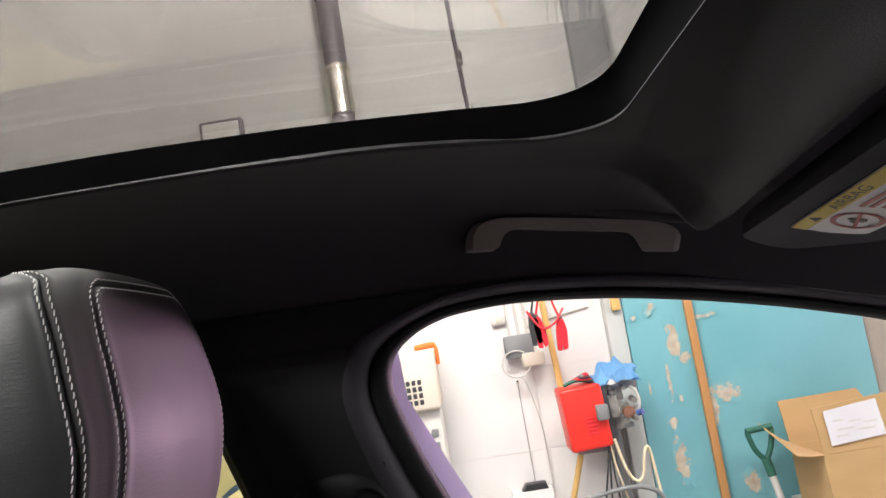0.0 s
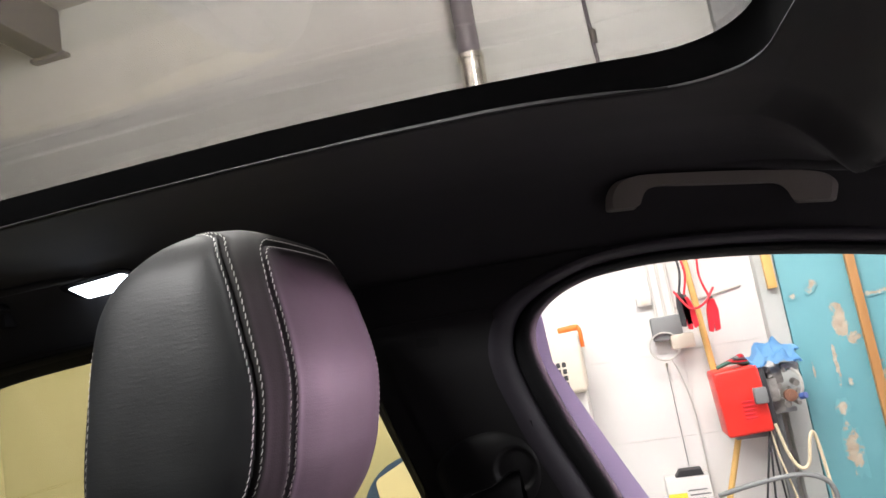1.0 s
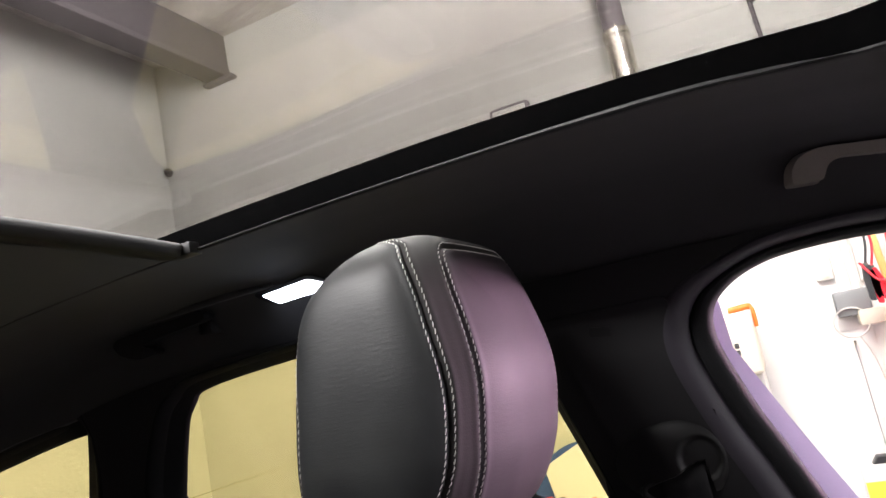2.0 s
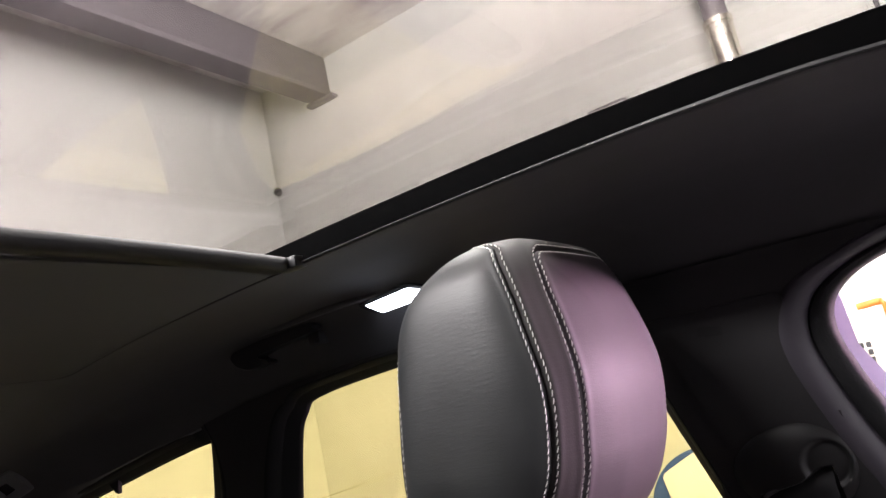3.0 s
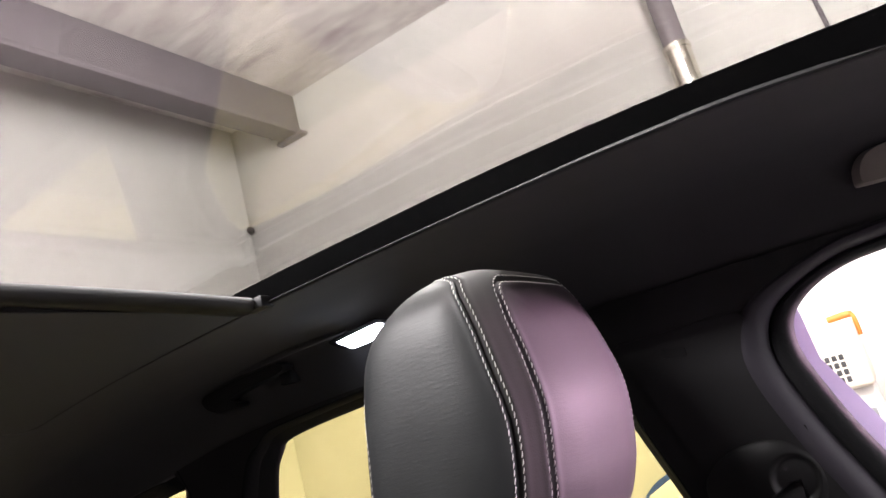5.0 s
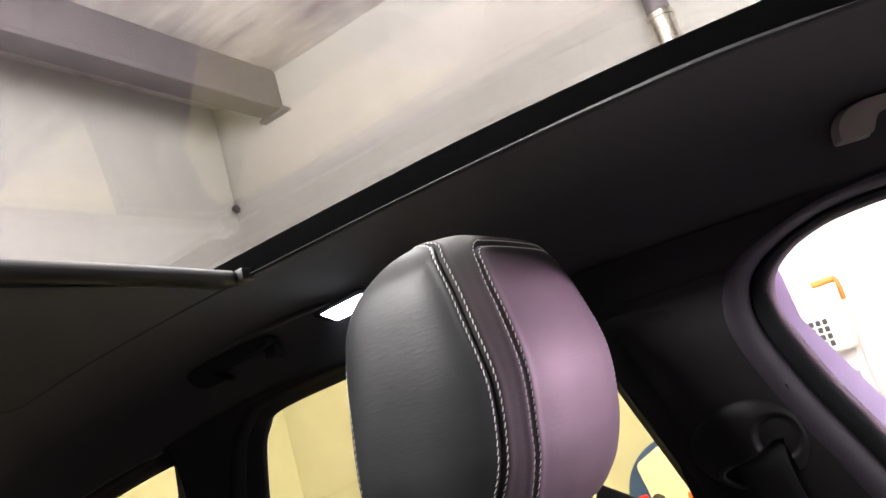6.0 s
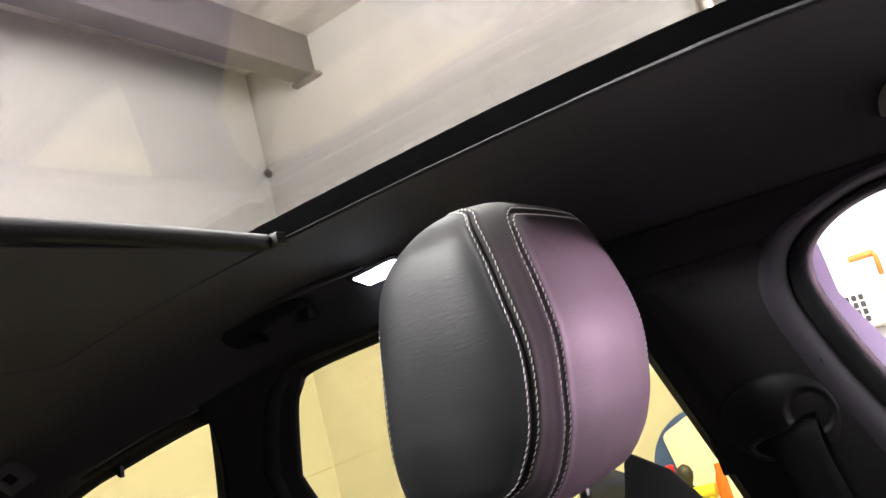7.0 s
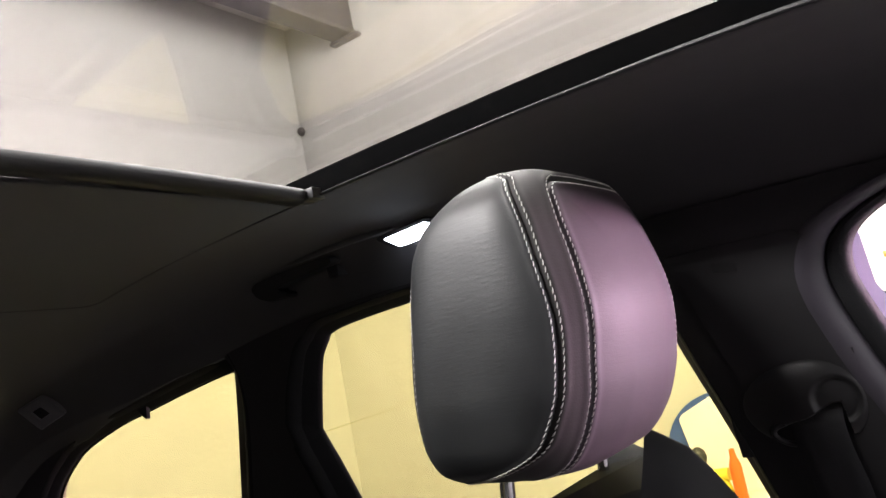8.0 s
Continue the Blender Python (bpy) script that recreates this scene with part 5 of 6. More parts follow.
# out-of-view wall pieces leave an opening for the added pink lamp
structure("wall_left_front", "pale garage wall under the added side lamp opening", "wall", "grout", (-3.45, 2.2, 0.0), (WX, 3.6, 0.94))
structure("wall_left_front", "pale garage wall over the added side lamp opening", "wall", "grout", (-3.45, 2.2, 1.32), (WX, 3.6, 1.92))
structure("wall_left_front", "pale garage wall beyond the added side lamp opening", "wall", "grout", (-3.45, 3.6, 0.0), (WX, 5.2, 1.92))
structure("wall_left_rear", "pale plastered garage wall", "wall", "plaster", (-3.45, -3.6, 0.0), (WX + 0.004, -0.902, 2.925))
structure("wall_left_middle", "pale plastered garage wall above the tiles", "wall", "plaster", (-3.45, -0.902, 1.92), (WX + 0.004, 5.2, 2.925))
structure("wall_left_top", "pale plastered upper garage wall", "wall", "plaster", (-3.47, -3.6, 2.925), (WX - 0.02, 5.2, CZ))
structure("wall_rear", "pale plastered rear garage wall", "wall", "plaster", (-3.2, -3.6, 0.0), (3.4, RY, CZ))
# out of view, kept dark to cut light through the driver's windows
structure("wall_right", "unseen right garage wall, dark to hold back side light", "wall", "light_cut_wall", (3.2, -3.3, 0.0), (3.45, 5.2, CZ))
# unseen front wall, closed except for the slot of the added strip lamp
structure("wall_front", "unseen pale plastered front wall above the added lamp slot", "wall", "plaster", (-3.2, 4.95, 1.37), (3.2, 5.2, CZ))
structure("wall_front_low", "unseen front wall panel below the added lamp slot", "garage door", "plaster", (-3.2, 4.95, 0.0), (3.2, 5.2, 1.23))
for sx, a, b in ((-1, -3.2, -2.95), (1, 1.15, 3.2)):
    structure("wall_front_side", "unseen pale plastered front wall beside the added lamp slot", "wall", "plaster", (a, 4.95, 1.23), (b, 5.2, 1.37))
structure("ceiling", "stained pale garage ceiling", "ceiling", "ceiling", (-3.5, -3.6, CZ), (3.5, 5.2, CZ + 0.2))

# ceiling beam before the rear wall: web and lower flange, its end on a small bracket
beam = thing("beam", "grey-brown painted steel ceiling beam with a lower flange", "beam", kind="structure", at=(0, -2.78, 3.4))
bm = bmesh.new()
box(bm, (-3.215, -0.02, 0.0), (3.19, 0.07, 0.262), 0.006)
part("web", bm, "beam", beam)
bm = bmesh.new()
box(bm, (-3.21, -0.07, -0.03), (3.19, 0.088, 0.004), 0.006)
part("flange", bm, "beam", beam)
bm = bmesh.new()
box(bm, (-3.212, -0.10, -0.05), (-3.15, 0.13, -0.026), 0.006)
part("bracket", bm, "pipe", beam)

# lighter flat area on the upper side wall, its rear edge cut at a slant
bm = bmesh.new()
plate(bm, [Vector((-3.285, 2.927)), Vector((-3.10, 3.305)), Vector((-2.87, 3.37)), Vector((-2.60, 3.385)), Vector((0.58, 3.45)), Vector((0.58, 2.927))], 0.018, lambda u, v, w: Vector((WX - 0.0205 + w, u, v)))
tagged(part("wall_pale_area", bm, "board"), "pale slant-ended area on the upper garage wall", "wall board", kind="structure")

vent = thing("wall_vent", "grey plastic vent box with dark rim on the garage wall", "vent", at=(WX + 0.004, -0.99, 2.48))
bm = bmesh.new()
box(bm, (0.0, -0.105, -0.11), (0.055, 0.105, 0.105), 0.014, segments=3)
part("rim", bm, "pipe", vent, "dark grey rim")
bm = bmesh.new()
box(bm, (0.05, -0.088, -0.094), (0.0585, 0.088, 0.088), 0.004)
part("cover", bm, "white_plastic", vent)
for k in range(6):
    bm = bmesh.new()
    box(bm, (0.0575, -0.075, -0.08 + 0.027 * k), (0.061, 0.075, -0.073 + 0.027 * k), 0.0012)
    part("slat", bm, "beige_plastic", vent)

bolt = thing("wall_bolt", "small dark bolt at the wall corner", "bolt", at=(-3.19, -3.28, 2.915))
bm = bmesh.new()
tube(bm, [(0, 0, 0), (0.03, 0.02, 0)], 0.026, 10)
tube(bm, [(0.03, 0.02, 0), (0.055, 0.036, 0)], 0.012, 8)
part("head", bm, "machine", bolt)

# drain pipe with a bright coupling, and a thin cable beside it
drain = thing("drain_pipe", "grey painted drain pipe with a bright metal coupling", "pipe", at=(-3.12, -0.392, 0))
bm = bmesh.new()
tube(bm, [(0, 0, z) for z in (0.0, 1.2, 2.4, CZ)], 0.054, 28)
part("pipe", bm, "pipe", drain)
bm = bmesh.new()
tube(bm, [(0, 0, 2.50), (0, 0, 2.515), (0, 0, 2.70), (0, 0, 2.715)], lambda t: 0.060, 28)
tube(bm, [(0, 0, 2.715), (0, 0, 2.74)], 0.066, 28)
part("coupling", bm, "steel", drain)
for z in (1.0, 3.1):
    bm = bmesh.new()
    tube(bm, [(0.058 * math.cos(a), 0.058 * math.sin(a), z) for a in np.linspace(0, 2 * math.pi, 25)[:-1]], 0.008, 8, closed=True)
    part("bracket", bm, "pipe", drain)
cable = thing("wall_cable", "thin dark cable running up the wall", "cable", at=(-3.19, 0.2, 1.5))
bm = bmesh.new()
tube(bm, [(0, 0.008 * math.sin(3 * z) - 0.012 * (z - 1), z) for z in np.linspace(0.5, CZ - 1.5, 16)], 0.011, 8)
part("cord", bm, "beam", cable)
bm = bmesh.new()
tube(bm, [(0, 0, 1.18), (0, 0, 1.25)], 0.017, 10)
part("joint", bm, "machine", cable)
structure("wall_pilaster", "grey concrete edge of a pilaster on the garage wall", "pilaster", "pale_concrete", (WX, 0.662, 0.0), (-3.124, 0.744, 2.3), 0.008)
structure("wall_pilaster_top", "stained concrete column above the teal paint", "pilaster", "concrete", (WX, 0.735, 2.3), (-3.13, 0.918, CZ), 0.008)
block = thing("wood_block", "short varnished wooden block fixed to the pilaster", "wooden block", at=(-3.124, 0.712, 1.385))
bm = bmesh.new()
box(bm, (0.0, -0.020, 0.0), (0.03, 0.018, 0.42), 0.004)
part("block", bm, "wood_yellow", block)

# teal painted wall with flaked patches
structure("wall_teal", "teal painted garage wall with flaking paint", "wall", "teal", (WX, 0.748, 0.0), (-3.13, 1.81, 2.29), 0.004)
for lo_, hi_ in (((1.814, 0.0), (2.2, 2.9)), ((2.2, 0.0), (3.6, 0.94)), ((2.2, 1.32), (3.6, 2.9)), ((3.6, 0.0), (4.95, 2.9))):
    structure("wall_beyond", "worn beige wall beyond the teal paint", "wall", "beige_wall", (WX, *lo_), (-3.15, *hi_))


def flake(y, z, w, h, seed):
    rnd = random.Random(seed)
    n = 44
    pts = []
    for k in range(n):
        a = 2 * math.pi * k / n
        r = 0.85 + 0.2 * math.sin(2 * a + seed) + 0.13 * math.sin(5 * a + 2 * seed) + 0.08 * math.sin(9 * a + seed) + 0.12 * rnd.random()
        pts.append(Vector((y + 0.5 * w * r * math.cos(a), z + 0.5 * h * r * math.sin(a))))
    bm = bmesh.new()
    plate(bm, pts, 0.0012, lambda u, v, q: Vector((-3.1305 + 0.0005 * (seed - 10) + q, u, v)))
    tagged(part("paint_flake", bm, "flake", smooth=False), "bare beige patch where the teal paint has flaked", "bare patch", "flaked patches", kind="structure")


for k, (y, z, w, h) in enumerate(((0.942, 1.213, 0.085, 0.23), (0.894, 1.03, 0.030, 0.19), (0.979, 1.125, 0.06, 0.075), (0.877, 0.855, 0.055, 0.09), (0.885, 0.68, 0.075, 0.28), (1.140, 0.945, 0.20, 0.10), (1.068, 0.925, 0.07, 0.21),
                                  (1.109, 1.30, 0.16, 0.028), (0.863, 1.365, 0.06, 0.07), (0.781, 1.338, 0.03, 0.05), (0.93, 0.95, 0.025, 0.05), (1.174, 0.552, 0.10, 0.12), (0.80, 1.02, 0.012, 0.09), (1.03, 1.13, 0.03, 0.05))):
    flake(y, z, w, h, 11 + k)

batten = thing("wood_batten", "varnished brown wooden batten leaning on the teal wall", "batten", at=(-3.11, 1.035, 0))
bm = bmesh.new()
box(bm, (-0.016, -0.018, 0.0), (0.012, 0.018, 1.95), 0.004)
part("stick", bm, "wood", batten)

# heater cabinet with grille and orange hose
cab = thing("heater_cabinet", "beige plastic heater cabinet with a black grille", "heater", at=(-3.0, -0.272, 0))
bm = bmesh.new()
box(bm, (-0.17, -0.22, 1.09), (0.12, 0.140, 1.345), 0.02, segments=3)
part("upper_case", bm, "beige_plastic", cab)
bm = bmesh.new()
box(bm, (-0.17, -0.20, 0.0), (0.08, 0.132, 1.09), 0.012)
part("lower_case", bm, "white_plastic", cab)
# slots and holes are darker blocks on the case, their shade given as colour
for k in range(6):
    bm = bmesh.new()
    box(bm, (0.079, 0.080, 0.70 + 0.055 * k), (0.084, 0.110, 0.735 + 0.055 * k), 0.002)
    part("vent_slot", bm, "grey_plastic", cab)
for i in range(5):
    for j in range(4):
        bm = bmesh.new()
        box(bm, (0.118, -0.036 + 0.0245 * i - 0.0085, 1.120 + 0.028 * j), (0.1225, -0.036 + 0.0245 * i + 0.0085, 1.120 + 0.028 * j + 0.021), 0.003)
        part("grille_hole", bm, "shaded_hole", cab)
hose = thing("orange_hose", "short bright orange hose lying over the cabinet", "hose", at=(-2.95, -0.2, 1.345))
bm = bmesh.new()
tube(bm, smooth_path([(-0.01, -0.014, 0.011), (-0.01, 0.03, 0.015), (-0.01, 0.060, 0.016), (-0.004, 0.075, 0.010), (0.0, 0.079, -0.01), (0.0, 0.079, -0.07)], 5), lambda t: 0.0135 if t < 0.55 else 0.0085, 12)
part("hose_tube", bm, "orange", hose)

# switch box with cable loop
sw = thing("switch_box", "grey electrical switch box with a coiled cable", "switch box", at=(WX, 0.27, 1.27))
bm = bmesh.new()
box(bm, (0.0, -0.085, -0.03), (0.07, 0.045, 0.075), 0.008)
part("box_case", bm, "grey_plastic", sw)
bm = bmesh.new()
box(bm, (0.0, -0.015, -0.075), (0.085, 0.085, -0.012), 0.008)
part("socket", bm, "beige_plastic", sw)
bm = bmesh.new()
tube(bm, [(0.08, -0.045 + 0.065 * math.cos(a), -0.055 + 0.06 * math.sin(a)) for a in np.linspace(0, 2 * math.pi, 33)[:-1]], 0.004, 8, closed=True)
tube(bm, smooth_path([(0.08, -0.03, -0.11), (0.06, 0.0, -0.2), (0.03, 0.03, -0.4), (0.02, 0.03, -0.7)], 6), 0.0026, 8)
part("cable_coil", bm, "pale_cord", sw)
bm = bmesh.new()
for dy in (-0.05, -0.01, 0.03):
    tube(bm, [(0.012, dy, 0.07), (0.012, dy, 0.5)], 0.007, 8)
part("conduit", bm, "white_plastic", sw)
plug = thing("wall_switch", "small white light switch on the tiles", "light switch", at=(WX, 0.18, 1.425))
bm = bmesh.new()
box(bm, (0.0, -0.035, -0.022), (0.03, 0.03, 0.022), 0.005)
part("plate", bm, "white_plastic", plug)
bm = bmesh.new()
box(bm, (0.028, -0.014, -0.014), (0.034, 0.012, 0.014), 0.003)
part("rocker", bm, "beige_plastic", plug)
run_ = thing("cable_run", "thin grey cable clipped along the tiles", "cable", at=(WX, 0.3, 1.38))
bm = bmesh.new()
tube(bm, [(0.008, 0.0, -0.01), (0.008, 0.12, 0.018), (0.008, 0.30, 0.045)], 0.006, 8)
part("cord", bm, "pale_cord", run_)

# white plastic box with a black lid and a yellow printed label; a thin cord hangs above it
crate = thing("plastic_box", "white plastic box with a black lid and a yellow printed label", "box", at=(-3.14, 0.225, 0))
bm = bmesh.new()
box(bm, (-0.055, -0.115, 0.0), (0.035, 0.07, 0.658), 0.008)
part("box_body", bm, "tile", crate)
bm = bmesh.new()
plate(bm, [Vector((-0.07, 0.657)), Vector((0.05, 0.657)), Vector((0.042, 0.686)), Vector((-0.048, 0.686))], 0.06, lambda u, v, w: Vector((-0.03 + w, u, v)), 0.006)
part("lid", bm, "black_plastic", crate, "black plastic lid")
bm = bmesh.new()
box(bm, (0.0355, -0.113, 0.40), (0.0372, -0.035, 0.594), 0.0005)
part("yellow_label", bm, "yellow", crate, "bright yellow paper label")
for k in range(8):
    bm = bmesh.new()
    box(bm, (0.0353, -0.030 + 0.006 * (k % 3), 0.598 - 0.019 * k), (0.0362, 0.05 + 0.015 * math.sin(2.3 * k), 0.604 - 0.019 * k))
    part("text_bar", bm, "grey_plastic", crate)
cord = thing("hanging_cord", "thin grey cord hanging from a wall peg", "cord", at=(-3.14, 0.225, 0.64))
bm = bmesh.new()
tube(bm, [(-0.045, 0.0, 0.045), (-0.045, -0.006, 0.49)], 0.0016, 8)
part("string", bm, "grey_plastic", cord)
bm = bmesh.new()
tube(bm, [(-0.06, -0.006, 0.486), (-0.03, -0.006, 0.486), (-0.022, -0.006, 0.497)], 0.006, 8)
part("peg", bm, "steel", cord)

# yellow broomstick leaning on the wall
broom = thing("broomstick", "yellow wooden broomstick standing against the wall", "broomstick", at=(-3.0, 0.375, 0))
bm = bmesh.new()
tube(bm, [(-0.09, 0.044, 0.831), (-0.10, 0.027, 1.096), (-0.13, 0.010, 1.486), (-0.175, -0.012, 1.98)], 0.0145, 12)
part("stick", bm, "wood_yellow", broom)


strut = thing("wood_strut", "plain wooden strut propped under the charger bracket", "strut", at=(-3.06, 0.15, 0))
bm = bmesh.new()
tube(bm, [(0.0, 0.0, 0.0), (-0.04, 0.295, 0.80)], 0.013, 10)
part("stick", bm, "wood_yellow", strut)

# jumper leads: two red clamps hung on a nail
def clamp(y, z, lean, tone):
    ob = thing("jumper_clamp", "red plastic jumper clamp hanging on its lead", "clamp", "jumper clamps", at=(-2.99, y, z))
    m = pose(0, 0, 0, lean, 0, 0)
    bm = bmesh.new()
    plate(bm, rounded([Vector((-0.022, -0.085)), Vector((-0.004, -0.09)), Vector((0.0, -0.05)), Vector((0.004, -0.088)), Vector((0.024, -0.08)), Vector((0.026, 0.0)), Vector((0.014, 0.05)), Vector((-0.014, 0.05)), Vector((-0.022, 0.0))], 0.005, 3), 0.03,
          lambda u, v, w: m @ Vector((w - 0.015, u, v)), 0.004)
    part("jaws", bm, tone, ob)
    bm = bmesh.new()
    box(bm, (-0.011, -0.010, 0.03), (0.011, 0.010, 0.06), 0.003, m)
    part("spring", bm, "machine", ob)
    bm = bmesh.new()
    tube(bm, smooth_path([m @ Vector((0, 0, 0.05)), Vector((-0.01, 0.02 if lean > 0 else -0.02, 0.16)), Vector((-0.05, 0.0, 0.30)), Vector((-0.20, 0.01, 0.42))], 6), 0.005, 8)
    part("lead", bm, "red_plastic" if tone == "red_plastic" else "black_plastic", ob)
    return ob


clamp(0.338, 1.36, 6, "red_plastic")
clamp(0.432, 1.335, -4, "red_plastic")
clamp(0.318, 1.375, 3, "black_plastic")
bm = bmesh.new()
tube(bm, smooth_path([(0, -0.09, 0.10), (0.02, -0.04, 0.02), (0.02, 0.02, 0.03), (0.0, 0.07, 0.09)], 6), 0.005, 8)
lead = thing("jumper_lead", "red jumper lead looped between the clamps", "cable", at=(-2.98, 0.385, 1.34))
part("lead", bm, "red_plastic", lead)

# red battery charger on a bracket with cables and a rag on top
ch = thing("battery_charger", "red metal battery charger with black side panel on a wall bracket", "battery charger", at=(-2.95, 0.47, 0.83))
bm = bmesh.new()
box(bm, (-0.12, -0.092, 0.0), (0.07, 0.084, 0.262), 0.012, pose(0, 0, 0, 3, 0, 0), segments=3)
part("case", bm, "red_case", ch)
bm = bmesh.new()
box(bm, (-0.12, 0.081, 0.005), (0.062, 0.105, 0.25), 0.006, pose(0, 0, 0, 3, 0, 0))
part("side_panel", bm, "black_plastic", ch)
for k in range(5):
    bm = bmesh.new()
    box(bm, (0.068, -0.012, 0.06 + 0.016 * k), (0.073, 0.035, 0.068 + 0.016 * k), 0.001, pose(0, 0, 0, 3, 0, 0))
    part("vent_rib", bm, "red_plastic", ch)
bm = bmesh.new()
box(bm, (0.02, 0.030, 0.115), (0.10, 0.080, 0.178), 0.006)
part("grip", bm, "grey_plastic", ch)
bm = bmesh.new()
box(bm, (-0.17, -0.06, -0.022), (0.02, 0.09, -0.002), 0.004)
box(bm, (-0.25, -0.06, -0.03), (-0.15, -0.03, 0.03), 0.004)
part("bracket", bm, "grey_plastic", ch)
for k, tone in enumerate(("green", "red_plastic", "black_plastic", "grey_plastic", "red_plastic")):
    bm = bmesh.new()
    tube(bm, smooth_path([(0.04 - 0.02 * k, -0.08 + 0.02 * k, 0.272 + 0.004 * k), (0.05, -0.03 + 0.01 * k, 0.288 + 0.005 * k), (0.02, 0.03, 0.278 + 0.006 * k), (-0.02, 0.07 - 0.01 * k, 0.272), (-0.06, 0.0, 0.285)], 6), 0.008, 8)
    tagged(part("lead", bm, tone, ch))
for k, (y1, tone) in enumerate(((0.02, "black_plastic"), (0.07, "black_plastic"), (0.12, "cream_hose"), (-0.02, "black_plastic"))):
    bm = bmesh.new()
    tube(bm, smooth_path([(0.03, 0.07, 0.01), (0.05, 0.06 + 0.3 * (y1 - 0.05), -0.1), (0.05, y1, -0.35), (0.03, y1 - 0.03, -0.6), (-0.05, y1, -0.82)], 8), 0.0042, 8)
    part("hanging_cable", bm, tone, ch)

rig = thing("machine_part", "greasy cast metal engine part on a thin grey stand", "engine part", at=(-2.97, 0.632, 0))
bm = bmesh.new()
rnd = random.Random(5)
for y0, z0, w, h, d in ((-0.045, 0.985, 0.085, 0.095, 0.10), (0.030, 1.035, 0.060, 0.065, 0.08), (0.012, 0.915, 0.050, 0.060, 0.07), (-0.05, 1.065, 0.07, 0.03, 0.09)):
    box(bm, (-0.06, y0 - 0.5 * w, z0 - 0.5 * h), (-0.06 + d, y0 + 0.5 * w, z0 + 0.5 * h), 0.008, pose(0, 0, 0, rnd.uniform(-5, 5), 0, rnd.uniform(-4, 4)))
for k in range(14):
    c0 = Vector((rnd.uniform(0.0, 0.05), rnd.uniform(-0.06, 0.05), rnd.uniform(0.92, 1.07)))
    d0 = Vector((1, rnd.uniform(-0.6, 0.6), rnd.uniform(-0.4, 0.4))).normalized() * 0.016
    tube(bm, [c0 - d0, c0 + d0], rnd.uniform(0.006, 0.014), 9)
part("block", bm, "metal_cast", rig)
bm = bmesh.new()
tube(bm, [(0.035, 0.012, 0.955), (0.058, 0.014, 0.955)], 0.024, 20)
tube(bm, [(0.058, 0.014, 0.955), (0.066, 0.015, 0.955)], 0.011, 12)
part("disc", bm, "rust", rig, "rusty brown disc")
bm = bmesh.new()
tube(bm, [(0.05, 0.050, 0.945), (0.068, 0.066, 0.95)], 0.013, 10)
part("connector", bm, "blue_plastic", rig, "blue plastic connector")
bm = bmesh.new()
tube(bm, smooth_path([(0.05, 0.035, 1.06), (0.06, 0.058, 1.03), (0.06, 0.062, 0.985), (0.05, 0.055, 0.955)], 5), 0.006, 8)
part("bypass_hose", bm, "pale_cord", rig)
bm = bmesh.new()
box(bm, (-0.20, -0.035, 0.0), (-0.16, 0.005, 0.94), 0.005)
box(bm, (-0.20, -0.05, 0.885), (0.01, 0.035, 0.905), 0.004)
part("stand", bm, "grey_plastic", rig)
bm = bmesh.new()
tube(bm, smooth_path([(0.09, -0.08, 0.86), (0.09, -0.055, 0.74), (0.10, -0.025, 0.685), (0.10, 0.008, 0.70), (0.10, 0.030, 0.79), (0.09, 0.052, 0.805), (0.08, 0.066, 0.70), (0.08, 0.075, 0.5), (0.06, 0.085, 0.02)], 8), 0.0065, 10)
hose2 = thing("cream_hose", "cream rubber hose looped over the stand", "hose", at=(-2.97, 0.637, 0))
part("hose_tube", bm, "cream_hose", hose2)
bm = bmesh.new()
tube(bm, smooth_path([(0.02, -0.36, 0.60), (0.05, -0.25, 0.63), (0.08, -0.12, 0.655), (0.10, -0.02, 0.655), (0.10, 0.05, 0.60), (0.09, 0.05, 0.45), (0.07, 0.02, 0.02)], 8), 0.010, 10)
hose3 = thing("grey_hose", "thick grey hose hanging beside the charger", "hose", at=(-2.97, 0.66, 0))
part("hose_tube", bm, "grey_plastic", hose3)

rag = thing("blue_rag", "crumpled light blue cloth rag on the engine part", "rag", at=(-2.95, 0.615, 1.085))
bm = bmesh.new()
grid_ = []
for i in range(25):
    row = []
    for j in range(25):
        u, v = i / 24 - 0.5, j / 24 - 0.5
        hgt = 0.080 * math.exp(-4 * (u * u + v * v)) - 0.05 * max(0.0, u) + 0.05 * noise.noise(Vector((u * 5, v * 5, 3.1))) + 0.012 * abs(noise.noise(Vector((u * 12, v * 12, 1.7))))
        row.append(Vector((0.13 * u + 0.012 * noise.noise(Vector((u * 4, v * 4, 9))), 0.185 * v + 0.02 * noise.noise(Vector((u * 6, v * 6, 5))), max(hgt, -0.045) + 0.005)))
    grid_.append(row)
loft(bm, grid_, closed=False)
bmesh.ops.solidify(bm, geom=bm.faces[:], thickness=0.003)
part("cloth", bm, "blue_cloth", rag)

# spade standing against the teal wall
spade = thing("spade", "spade with a dark green D-shaped plastic grip", "spade", at=(-3.0, 1.2, 0))
bm = bmesh.new()
tube(bm, smooth_path([(0.0, -0.056, 0.785), (0.0, -0.052, 0.755), (0.0, -0.035, 0.70), (0.0, -0.008, 0.665), (0.002, 0.0, 0.65)], 6), 0.012, 10)
tube(bm, smooth_path([(0.0, 0.048, 0.785), (0.0, 0.045, 0.755), (0.0, 0.028, 0.70), (0.0, 0.008, 0.665), (0.002, 0.0, 0.65)], 6), 0.012, 10)
tube(bm, [(0.002, -0.001, 0.665), (0.004, 0.012, 0.59)], 0.019, 12)
part("grip", bm, "green", spade)
bm = bmesh.new()
